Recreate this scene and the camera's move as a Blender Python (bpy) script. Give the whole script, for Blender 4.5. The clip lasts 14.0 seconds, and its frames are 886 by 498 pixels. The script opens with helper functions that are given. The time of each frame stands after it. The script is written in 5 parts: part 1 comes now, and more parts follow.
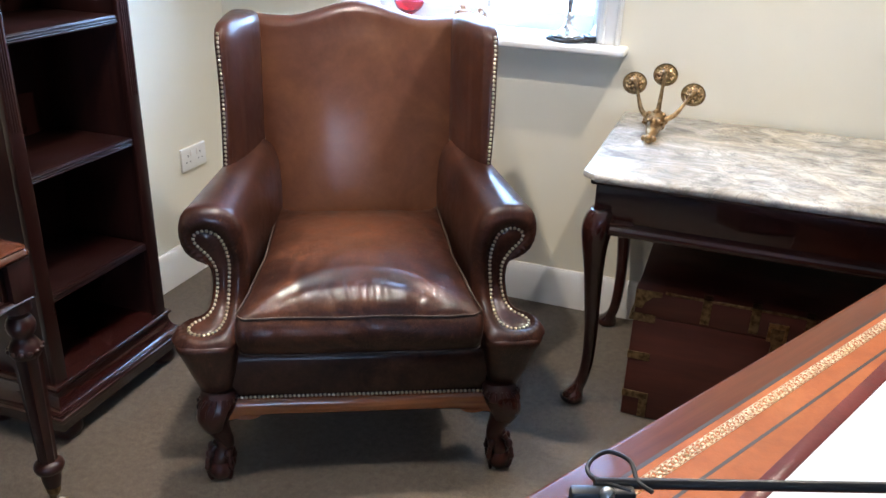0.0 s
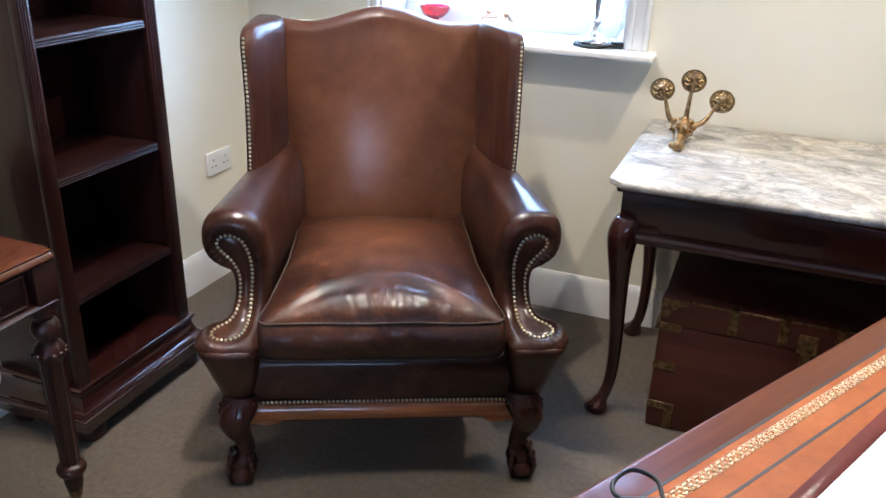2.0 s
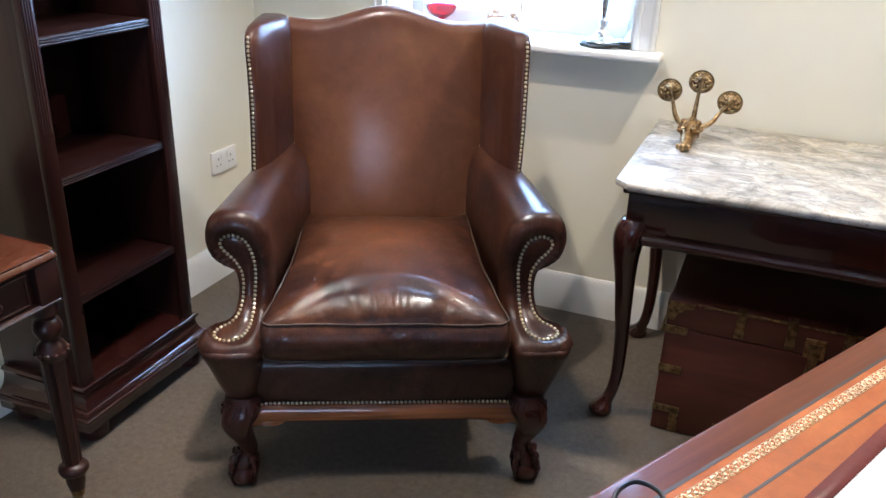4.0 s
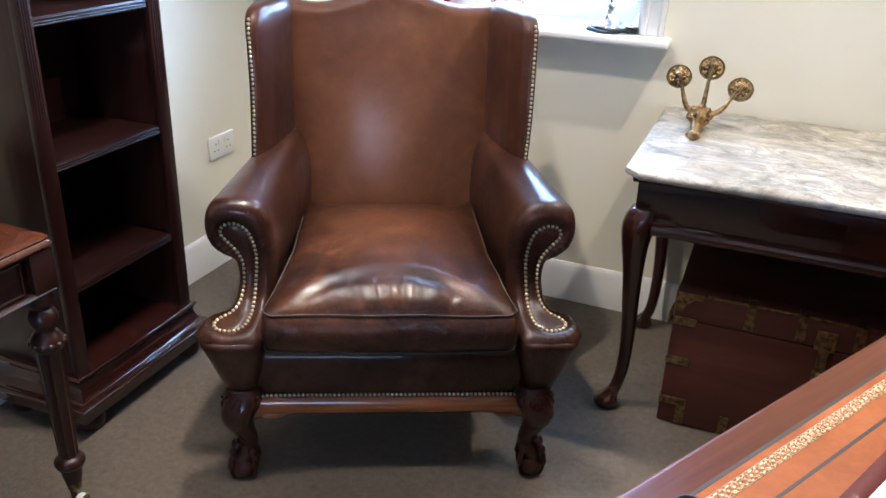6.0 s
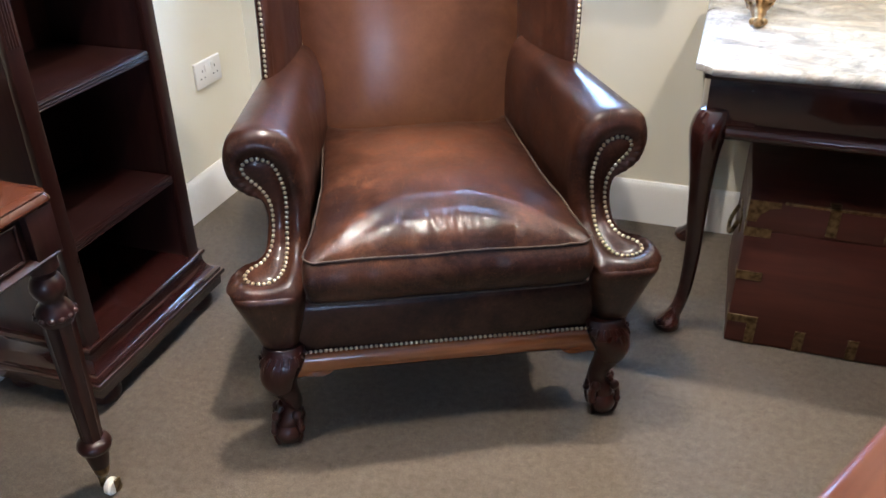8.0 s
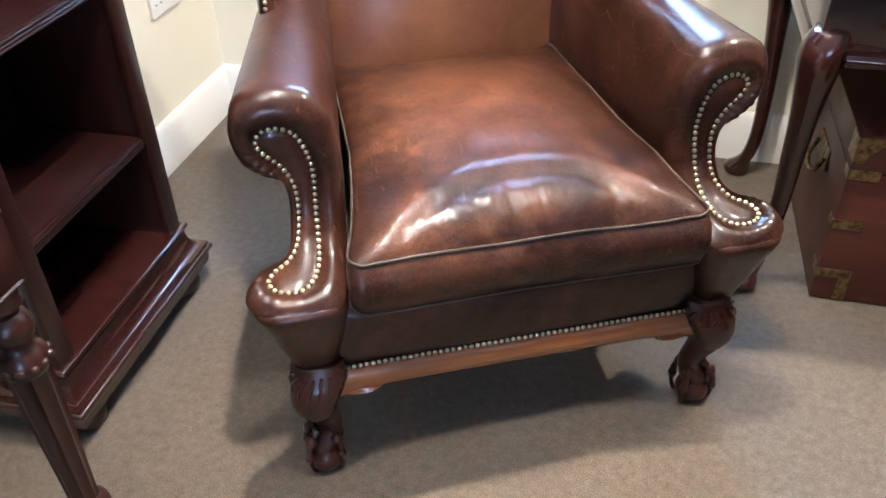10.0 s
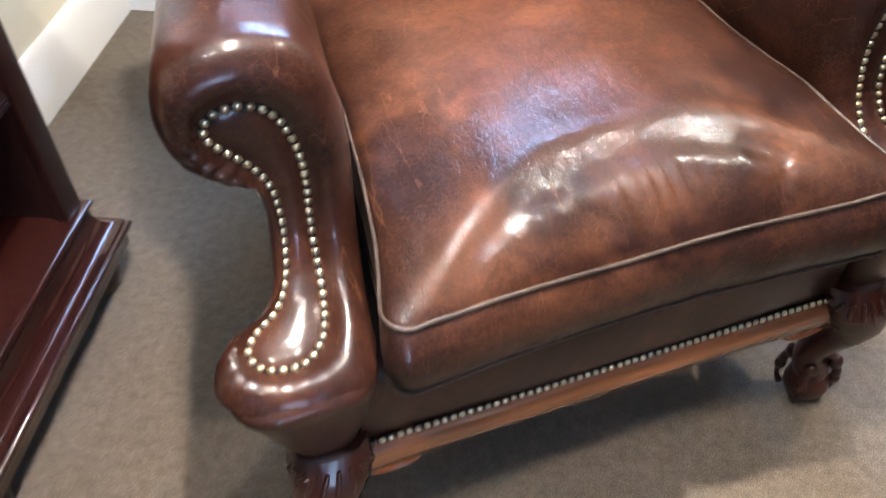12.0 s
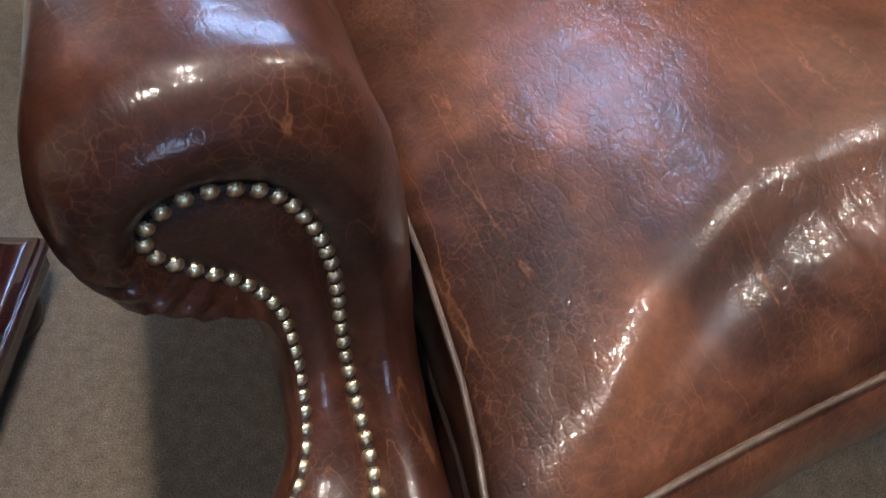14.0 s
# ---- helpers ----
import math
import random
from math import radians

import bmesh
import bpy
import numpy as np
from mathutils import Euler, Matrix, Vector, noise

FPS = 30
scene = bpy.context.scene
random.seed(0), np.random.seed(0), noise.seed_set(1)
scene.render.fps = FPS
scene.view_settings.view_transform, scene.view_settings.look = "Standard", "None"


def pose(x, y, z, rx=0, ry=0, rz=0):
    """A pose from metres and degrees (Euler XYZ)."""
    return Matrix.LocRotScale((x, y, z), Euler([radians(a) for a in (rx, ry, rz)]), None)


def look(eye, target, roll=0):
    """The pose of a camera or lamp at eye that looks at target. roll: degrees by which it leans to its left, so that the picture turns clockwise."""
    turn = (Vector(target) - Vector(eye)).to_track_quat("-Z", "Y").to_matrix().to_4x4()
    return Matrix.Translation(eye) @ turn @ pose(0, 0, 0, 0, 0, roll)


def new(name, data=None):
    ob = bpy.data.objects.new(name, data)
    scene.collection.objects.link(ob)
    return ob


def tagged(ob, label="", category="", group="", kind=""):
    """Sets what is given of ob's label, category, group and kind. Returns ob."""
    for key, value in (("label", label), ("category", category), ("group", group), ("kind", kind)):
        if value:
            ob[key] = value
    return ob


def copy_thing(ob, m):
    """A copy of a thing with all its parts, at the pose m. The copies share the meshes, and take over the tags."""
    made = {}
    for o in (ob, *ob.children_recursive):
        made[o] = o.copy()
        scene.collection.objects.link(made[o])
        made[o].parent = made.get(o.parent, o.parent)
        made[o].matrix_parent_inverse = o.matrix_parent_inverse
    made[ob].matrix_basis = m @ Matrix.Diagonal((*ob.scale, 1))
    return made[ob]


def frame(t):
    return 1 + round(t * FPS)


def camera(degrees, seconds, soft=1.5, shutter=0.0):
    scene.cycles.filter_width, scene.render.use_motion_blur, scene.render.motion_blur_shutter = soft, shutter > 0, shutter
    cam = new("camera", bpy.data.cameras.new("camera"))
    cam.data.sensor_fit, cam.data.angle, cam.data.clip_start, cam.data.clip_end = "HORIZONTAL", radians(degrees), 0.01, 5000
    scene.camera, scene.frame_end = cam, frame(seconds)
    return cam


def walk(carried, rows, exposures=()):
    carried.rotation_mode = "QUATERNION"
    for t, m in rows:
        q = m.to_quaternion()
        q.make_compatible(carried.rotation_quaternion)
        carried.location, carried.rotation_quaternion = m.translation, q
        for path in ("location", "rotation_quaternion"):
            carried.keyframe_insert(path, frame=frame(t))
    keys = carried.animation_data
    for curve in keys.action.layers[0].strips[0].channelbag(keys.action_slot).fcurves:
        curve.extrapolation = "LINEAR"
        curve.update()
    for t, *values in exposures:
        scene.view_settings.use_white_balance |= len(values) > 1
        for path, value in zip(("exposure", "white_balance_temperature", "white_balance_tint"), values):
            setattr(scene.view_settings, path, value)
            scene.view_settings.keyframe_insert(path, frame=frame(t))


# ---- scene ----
import mathutils.geometry

cam = camera(56.8, 14.0, shutter=0.5)
PATH = [
    (0, (0.342, 0.144, 1.414), (-0.274, 1.868, 0.608), 1.9),
    (0.5, (0.342, 0.149, 1.421), (-0.279, 1.87, 0.612), 1.9),
    (1, (0.339, 0.149, 1.415), (-0.297, 1.867, 0.611), 2.2),
    (1.5, (0.335, 0.152, 1.414), (-0.307, 1.874, 0.625), 2.2),
    (2, (0.338, 0.16, 1.41), (-0.335, 1.867, 0.615), 1.7),
    (2.5, (0.337, 0.162, 1.412), (-0.334, 1.867, 0.61), 2.0),
    (3, (0.346, 0.163, 1.411), (-0.341, 1.864, 0.614), 1.8),
    (5.3, (0.32, 0.189, 1.407), (-0.362, 1.885, 0.597), 1.9),
    (5.5, (0.318, 0.19, 1.402), (-0.364, 1.88, 0.578), 2.1),
    (6, (0.292, 0.207, 1.396), (-0.374, 1.901, 0.568), 2.3),
    (6.5, (0.228, 0.217, 1.384), (-0.354, 1.924, 0.518), 3.5),
    (7, (0.143, 0.219, 1.358), (-0.43, 1.907, 0.451), 2.8),
    (7.5, (0.086, 0.247, 1.329), (-0.421, 1.935, 0.384), 2.2),
    (8, (0.027, 0.353, 1.3), (-0.528, 1.993, 0.299), -0.6),
    (8.5, (-0.034, 0.462, 1.277), (-0.574, 2.064, 0.208), -1.9),
    (8.7, (-0.062, 0.502, 1.27), (-0.623, 2.076, 0.171), -3.0),
    (11, (-0.458, 0.842, 1.158), (-0.694, 2.298, -0.193), -0.5),
    (11.5, (-0.502, 0.989, 1.105), (-0.769, 2.334, -0.351), -3.8),
    (12, (-0.564, 1.111, 1.061), (-0.719, 2.484, -0.386), -0.2),
    (12.5, (-0.655, 1.243, 1.015), (-0.596, 2.569, -0.481), 3.0),
    (13, (-0.707, 1.342, 0.973), (-0.593, 2.658, -0.53), 3.3),
    (13.5, (-0.688, 1.413, 0.933), (-0.734, 2.664, -0.626), 1.8),
    (14, (-0.696, 1.428, 0.907), (-0.719, 2.631, -0.69), 0.9),
]
EXPOSURES = [(0, -0.02), (6.5, 0.0), (8.0, 0.36), (8.7, 0.64), (11, 1.10), (11.7, 1.07), (12.5, 0.80), (13.5, 0.30), (14, 0.19)]
walk(cam, [(t, look(eye, target, roll)) for t, eye, target, roll in PATH], EXPOSURES)

# ---- world, sun and lamps ----
world = bpy.data.worlds.new("sky")
scene.world = world
world.use_nodes = True
_n, _l = world.node_tree.nodes, world.node_tree.links
_sky = _n.new("ShaderNodeTexSky")
_sky.sky_type, _sky.sun_disc = "NISHITA", False
_sky.sun_elevation, _sky.sun_rotation = radians(35), radians(150)
_l.new(_sky.outputs[0], _n["Background"].inputs[0])
_n["Background"].inputs[1].default_value = 0.12

WALL_X, WALL_Y, EAST_X, SOUTH_Y, CEIL = -1.555, 2.868, 3.4, -4.0, 2.42
WIN_X0, WIN_X1, WIN_Z0, WIN_Z1, WIN_DEPTH = -0.998, -0.119, 0.947, 2.02, 0.30
SHOP_X0, SHOP_X1, SHOP_Z0, SHOP_Z1 = 0.95, 2.25, 0.14, 2.05
DOWNLIGHTS = [(0.59, 2.38, 24.0, 150), (-0.58, 1.77, 14.5, 104), (-0.36, 1.30, 7.0, 104), (-0.84, 0.95, 4.8, 110), (1.60, -0.80, 4.0, 130)]
DOWN_COLOUR = (1.0, 0.90, 0.79)
SHOP_POWER = 84.0
SKY_POWER, SKY_COLOUR = 218.0, (0.345, 0.575, 1.0)


def lamp(name, kind, m, power, colour, **settings):
    data = bpy.data.lights.new(name, kind)
    data.energy, data.color = power, colour
    for key, value in settings.items():
        if key == "shape":
            data.shape = value
        elif key == "size":
            data.size = value
        elif key == "size_y":
            data.size_y = value
        elif key == "spread":
            data.spread = radians(value)
        elif key == "radius":
            data.shadow_soft_size = value
    ob = new(name, data)
    ob.matrix_world = m
    return ob


lamp("window_daylight", "AREA", look(((WIN_X0 + WIN_X1) / 2, WALL_Y + 0.45, 1.65), ((WIN_X0 + WIN_X1) / 2, 0, 1.2)),
     SKY_POWER, SKY_COLOUR, shape="RECTANGLE", size=1.5, size_y=1.7)
lamp("shop_window_daylight", "AREA", look(((SHOP_X0 + SHOP_X1) / 2, SOUTH_Y - 0.25, 1.10), ((SHOP_X0 + SHOP_X1) / 2, 0, 1.10)),
     SHOP_POWER, SKY_COLOUR, shape="RECTANGLE", size=1.6, size_y=2.2)
for _x, _y, _w, _beam in DOWNLIGHTS:
    lamp("downlight_lamp", "AREA", look((_x, _y, CEIL - 0.012), (_x, _y + 0.001, 0)), _w, DOWN_COLOUR, shape="DISK", size=0.055, spread=_beam)


# ---- materials ----
def mat(name, colour, rough=0.5, metal=0.0, coat=0.0, coat_rough=0.1, spec=0.5):
    m = bpy.data.materials.new(name)
    m.use_nodes = True
    b = m.node_tree.nodes["Principled BSDF"]
    b.inputs["Base Color"].default_value = (*colour, 1)
    b.inputs["Roughness"].default_value = rough
    b.inputs["Metallic"].default_value = metal
    b.inputs["Coat Weight"].default_value = coat
    b.inputs["Coat Roughness"].default_value = coat_rough
    b.inputs["Specular IOR Level"].default_value = spec
    return m


def nd(m, kind, **values):
    n = m.node_tree.nodes.new(kind)
    for key, value in values.items():
        n.inputs[key.replace("_", " ")].default_value = value
    return n


def ln(m, a, b):
    m.node_tree.links.new(a, b)


def coords(m, scale=(1, 1, 1), turn=(0, 0, 0)):
    tc = m.node_tree.nodes.new("ShaderNodeTexCoord")
    mp = m.node_tree.nodes.new("ShaderNodeMapping")
    mp.inputs["Scale"].default_value = scale
    mp.inputs["Rotation"].default_value = [radians(a) for a in turn]
    ln(m, tc.outputs["Object"], mp.inputs["Vector"])
    return mp.outputs["Vector"]


def ramp(m, fac, stops):
    r = m.node_tree.nodes.new("ShaderNodeValToRGB")
    while len(r.color_ramp.elements) < len(stops):
        r.color_ramp.elements.new(0.5)
    for e, (p, c) in zip(r.color_ramp.elements, stops):
        e.position = p
        e.color = (*c, 1) if len(c) == 3 else c
    ln(m, fac, r.inputs["Fac"])
    return r.outputs["Color"]


def mixc(m, fac, a, b, blend="MIX"):
    x = m.node_tree.nodes.new("ShaderNodeMix")
    x.data_type, x.blend_type = "RGBA", blend
    for sock, v in ((x.inputs[0], fac), (x.inputs[6], a), (x.inputs[7], b)):
        if isinstance(v, (int, float)):
            sock.default_value = v
        elif isinstance(v, tuple):
            sock.default_value = (*v, 1)
        else:
            ln(m, v, sock)
    return x.outputs[2]


def bump(m, height, strength, distance, normal=None):
    b = nd(m, "ShaderNodeBump", Strength=strength, Distance=distance)
    ln(m, height, b.inputs["Height"])
    if normal:
        ln(m, normal, b.inputs["Normal"])
    return b.outputs["Normal"]


def noise_tex(m, vec, scale, detail=4.0, rough=0.55, dist=0.0):
    n = nd(m, "ShaderNodeTexNoise", Scale=scale, Detail=detail, Roughness=rough, Distortion=dist)
    ln(m, vec, n.inputs["Vector"])
    return n.outputs["Fac"]


def bsdf(m):
    return m.node_tree.nodes["Principled BSDF"]


def crackle(m, vec, scale):
    """Distance to the edges of irregular cells, 0 on the edge."""
    n = nd(m, "ShaderNodeTexVoronoi", Scale=scale)
    n.feature = "DISTANCE_TO_EDGE"
    ln(m, vec, n.inputs["Vector"])
    return n.outputs["Distance"]


def leather(name, dark, mid, light, line=(0.42, 0.20, 0.09), rough=0.40, coat=0.5, coat_rough=0.13, hairs=1.0, creased=1.0, mottle=0.75, worn=None, turn=0.0, pleats=0.0):
    """Waxed hide; worn: centre and radii of a paler patch, partly rubbed by use, partly light put into the colour;
    turn: the way its pale hairlines run; pleats: soft creases running fore and aft.
    """
    m = mat(name, mid, rough, coat=coat, coat_rough=coat_rough, spec=0.12)
    v = coords(m)
    warp = nd(m, "ShaderNodeTexNoise", Scale=30.0, Detail=4.0, Roughness=0.6)
    ln(m, v, warp.inputs["Vector"])

    def warped(amount, base=v):
        vm = m.node_tree.nodes.new("ShaderNodeVectorMath")
        vm.operation = "MULTIPLY_ADD"
        vm.inputs[1].default_value = (amount,) * 3
        ln(m, warp.outputs["Color"], vm.inputs[0])
        ln(m, base, vm.inputs[2])
        return vm.outputs[0]
    big = noise_tex(m, v, 4.2, 6.0, 0.62, 0.5)
    col = ramp(m, big, [(0.34, dark), (0.50, mid), (0.66, light)])
    if worn:
        centre, radii = worn
        d = m.node_tree.nodes.new("ShaderNodeVectorMath")
        d.operation = "SUBTRACT"
        d.inputs[1].default_value = centre
        ln(m, warped(0.10), d.inputs[0])
        q = m.node_tree.nodes.new("ShaderNodeVectorMath")
        q.operation = "DIVIDE"
        q.inputs[1].default_value = radii
        ln(m, d.outputs[0], q.inputs[0])
        r = m.node_tree.nodes.new("ShaderNodeVectorMath")
        r.operation = "LENGTH"
        ln(m, q.outputs[0], r.inputs[0])
        patch = ramp(m, r.outputs["Value"], [(0.15, (0.72, 0.72, 0.72)), (0.95, (0, 0, 0))])
        col = mixc(m, patch, col, tuple(c * 1.5 for c in light))
    cloud = noise_tex(m, v, 17.0, 7.0, 0.68, 0.9)
    col = mixc(m, mottle, col, ramp(m, cloud, [(0.34, (0.50, 0.46, 0.45)), (0.68, (1.42, 1.36, 1.30))]), "MULTIPLY")
    fine = noise_tex(m, warped(0.03), 130.0, 4.0, 0.65)
    col = mixc(m, mottle * 0.65, col, ramp(m, fine, [(0.35, (0.66, 0.64, 0.62)), (0.68, (1.36, 1.33, 1.30))]), "MULTIPLY")

    def hairline(tex, width, patch, lo, hi, level, centred):
        """Fine pale cracks in broken patches."""
        stops = [(0.5 - width, (0, 0, 0)), (0.5, (1, 1, 1)), (0.5 + width, (0, 0, 0))] if centred else [(0.0, (1, 1, 1)), (width, (0, 0, 0))]
        mask = ramp(m, noise_tex(m, v, patch, 5.0, 0.7), [(lo, (0, 0, 0)), (hi, (level * hairs,) * 3)])
        return mixc(m, 1.0, ramp(m, tex, stops), mask, "MULTIPLY")
    strands = noise_tex(m, warped(0.008, coords(m, (1.0, 0.10, 0.16), (0, 0, turn))), 52.0, 0.0, 0.5)
    web = crackle(m, warped(0.012, coords(m, (1, 0.26, 0.9), (0, 0, turn + 18))), 58.0)
    net = crackle(m, warped(0.020, coords(m, (0.8, 1, 1), (0, 0, turn - 30))), 150.0)
    for cr in (hairline(strands, 0.006, 9.0, 0.40, 0.62, 0.5, True), hairline(web, 0.012, 11.0, 0.42, 0.64, 0.14, False), hairline(net, 0.06, 14.0, 0.40, 0.66, 0.28, False)):
        col = mixc(m, cr, col, line)
    ln(m, col, bsdf(m).inputs["Base Color"])
    pebble = crackle(m, warped(0.012), 330.0)
    nrm = bump(m, ramp(m, pebble, [(0.0, (0, 0, 0)), (0.22, (1, 1, 1))]), 0.10 * creased, 0.0005)
    crinkle = crackle(m, warped(0.018, coords(m, (1, 0.55, 1), (0, 0, turn + 40))), 130.0)
    nrm = bump(m, ramp(m, crinkle, [(0.0, (0, 0, 0)), (0.14, (1, 1, 1))]), 0.13 * creased, 0.0008, nrm)
    nrm = bump(m, noise_tex(m, v, 22.0, 3.0, 0.5), 0.10, 0.004, nrm)
    if pleats:
        nrm = bump(m, noise_tex(m, warped(0.020, coords(m, (1.0, 0.34, 0.40), (0, 0, 12))), 34.0, 2.0, 0.5), pleats, 0.006, nrm)
    ln(m, nrm, bsdf(m).inputs["Normal"])
    ln(m, nrm, bsdf(m).inputs["Coat Normal"])
    ln(m, ramp(m, cloud, [(0.3, (rough - 0.05,) * 3), (0.7, (rough + 0.12,) * 3)]), bsdf(m).inputs["Roughness"])
    return m


def wood(name, dark, light, axis=0, rough=0.28, coat=0.4, scale=1.0):
    m = mat(name, light, rough, coat=coat * 0.8, coat_rough=0.06, spec=0.35)
    sc = [26.0, 26.0, 26.0]
    sc[axis] = 1.6
    v = coords(m, [s * scale for s in sc])
    g = noise_tex(m, v, 1.0, 6.0, 0.6, 1.2)
    big = noise_tex(m, coords(m), 3.5, 3.0)
    col = ramp(m, g, [(0.30, dark), (0.70, light)])
    col = mixc(m, 0.6, col, ramp(m, big, [(0.3, (0.62, 0.58, 0.55)), (0.7, (1.1, 1.08, 1.05))]), "MULTIPLY")
    ln(m, col, bsdf(m).inputs["Base Color"])
    pores = [260.0, 260.0, 260.0]
    pores[axis] = 9.0
    nrm = bump(m, noise_tex(m, coords(m, pores), 1.0, 2.0), 0.05, 0.0006)
    nrm = bump(m, noise_tex(m, coords(m), 14.0, 3.0), 0.06, 0.002, nrm)
    ln(m, nrm, bsdf(m).inputs["Normal"])
    ln(m, ramp(m, big, [(0.3, (rough - 0.06,) * 3), (0.75, (rough + 0.12,) * 3)]), bsdf(m).inputs["Roughness"])
    return m


def metal(name, colour, tarnish, rough=0.25, scale=60.0):
    m = mat(name, colour, rough, 1.0)
    v = coords(m)
    f = noise_tex(m, v, scale, 4.0)
    ln(m, ramp(m, f, [(0.35, tarnish), (0.6, colour)]), bsdf(m).inputs["Base Color"])
    ln(m, ramp(m, f, [(0.3, (rough + 0.2,) * 3), (0.7, (rough,) * 3)]), bsdf(m).inputs["Roughness"])
    ln(m, bump(m, noise_tex(m, v, scale * 3, 2.0), 0.08, 0.0004), bsdf(m).inputs["Normal"])
    return m


def paint(name, colour, rough=0.6, rel=0.05, scale=90.0):
    m = mat(name, colour, rough)
    v = coords(m)
    big = noise_tex(m, v, 1.3, 4.0)
    ln(m, mixc(m, 1.0, colour, ramp(m, big, [(0.3, (0.95, 0.95, 0.94)), (0.7, (1.02, 1.02, 1.02))]), "MULTIPLY"), bsdf(m).inputs["Base Color"])
    ln(m, bump(m, noise_tex(m, v, scale, 3.0), rel, 0.002), bsdf(m).inputs["Normal"])
    return m


HIDE = ((0.0130, 0.0048, 0.0038), (0.031, 0.0112, 0.0078), (0.064, 0.0240, 0.0145))
# Tan hide, lightened to add light that the lamps leave off the back.
LIT_TAN_HIDE = ((0.072, 0.0260, 0.0155), (0.094, 0.0355, 0.0195), (0.116, 0.0480, 0.0232))
LEATHER = leather("chestnut_leather", *HIDE, (0.10, 0.042, 0.022), 0.38, 0.42, 0.12, 0.3, 0.6)
# Wings take a paler copy of the hide, with light in its colour.
WING_LEATHER = leather("lit_brown_wing_leather", (0.030, 0.0108, 0.0078), (0.050, 0.0180, 0.0112), (0.080, 0.0300, 0.0165), (0.12, 0.050, 0.026), 0.40, 0.50, 0.10, 0.3, 0.5, 0.4)
BACK_LEATHER = leather("lit_tan_brown_leather", *LIT_TAN_HIDE, (0.15, 0.062, 0.028), 0.40, 0.55, 0.11, 0.35, 0.7, 0.15, ((0.02, 0.62, 0.74), (0.24, 2.0, 0.30)))
ARM_LEATHER = leather("crackled_chestnut_leather", *HIDE, (0.21, 0.088, 0.040), 0.36, 0.52, 0.11, 0.95, 0.5)
# Paler patch on darkened hide: wear, plus light and shade put in the colour.
SEAT_LEATHER = leather("worn_lit_chestnut_leather", (0.0105, 0.0042, 0.0034), (0.025, 0.0094, 0.0066), (0.090, 0.0345, 0.0178), (0.20, 0.084, 0.041), 0.42, 0.42, 0.09, 0.85, 1.1, 0.7, ((0.03, 0.37, 0.52), (0.25, 0.31, 2.0)), 15.0, 0.26)
PIPING = leather("taupe_piping", (0.035, 0.024, 0.020), (0.060, 0.043, 0.036), (0.09, 0.068, 0.058), (0.2, 0.16, 0.13), 0.4, 0.1, 0.2, 0.3)
DARK_MAHOGANY = wood("dark_mahogany", (0.013, 0.0042, 0.0036), (0.036, 0.0100, 0.0080), 2, 0.32, 0.3)
SHELF_WOOD = wood("dark_mahogany_shelf", (0.0085, 0.0028, 0.0026), (0.022, 0.0064, 0.0056), 1, 0.36, 0.25)
TABLE_WOOD = wood("table_mahogany", (0.010, 0.004, 0.004), (0.044, 0.012, 0.009), 0, 0.17, 1.0)
LEG_WOOD = wood("carved_mahogany", (0.020, 0.0052, 0.0040), (0.044, 0.0108, 0.0075), 2, 0.28, 0.3)
PLINTH_WOOD = wood("polished_plinth_mahogany", (0.014, 0.0042, 0.0036), (0.036, 0.0098, 0.0080), 1, 0.16, 1.1)
RAIL_WOOD = wood("warm_mahogany_rail", (0.17, 0.050, 0.018), (0.36, 0.120, 0.040), 0, 0.18, 1.0)
DESK_WOOD = wood("desk_mahogany", (0.075, 0.018, 0.008), (0.15, 0.040, 0.015), 0, 0.28, 0.22)
DESK_WOOD_Y = wood("desk_mahogany_side", (0.046, 0.0125, 0.0068), (0.090, 0.0260, 0.0120), 1, 0.22, 0.8)
TRUNK_WOOD = wood("trunk_mahogany", (0.060, 0.016, 0.012), (0.095, 0.025, 0.017), 0, 0.42, 0.15)
bsdf(DESK_WOOD).inputs["Specular IOR Level"].default_value = 0.10
DESK_LEATHER = leather("tan_desk_leather", (0.30, 0.075, 0.022), (0.40, 0.105, 0.030), (0.47, 0.14, 0.042), (0.25, 0.07, 0.03), 0.4, 0.3, 0.15, 0.2, 0.6, 0.2)
MAROON = leather("maroon_leather", (0.10, 0.018, 0.018), (0.14, 0.024, 0.022), (0.17, 0.03, 0.026), (0.2, 0.06, 0.05), 0.45, 0.25, 0.15, 0.2, 0.6, 0.25)
LINE = mat("tooled_dark_line", (0.035, 0.02, 0.02), 0.5)
GOLD = metal("gold_tooling", (0.78, 0.62, 0.40), (0.46, 0.29, 0.15), 0.42, 180.0)
NAIL = metal("antique_brass_nail", (0.76, 0.66, 0.46), (0.34, 0.26, 0.15), 0.24, 260.0)
DARK_STRIP = mat("dark_nail_strip", (0.012, 0.006, 0.005), 0.6)
BRASS = metal("old_brass", (0.46, 0.305, 0.155), (0.19, 0.115, 0.055), 0.26)
BRASS_DULL = metal("dull_brass", (0.27, 0.195, 0.105), (0.10, 0.064, 0.034), 0.34)
SILVER = metal("silver_plate", (0.62, 0.61, 0.60), (0.40, 0.38, 0.36), 0.2)
STEEL = metal("sprung_steel", (0.6, 0.6, 0.6), (0.4, 0.4, 0.4), 0.25)
WALL_PAINT = paint("cream_wall_paint", (0.79, 0.745, 0.61), 0.7)
CEIL_PAINT = paint("white_ceiling_paint", (0.82, 0.81, 0.78), 0.8)
# Invented tone for the unseen walls, set to limit bounced light.
UNSEEN_WALL_PAINT = paint("unseen_wall_paint", (0.34, 0.34, 0.29), 0.6)
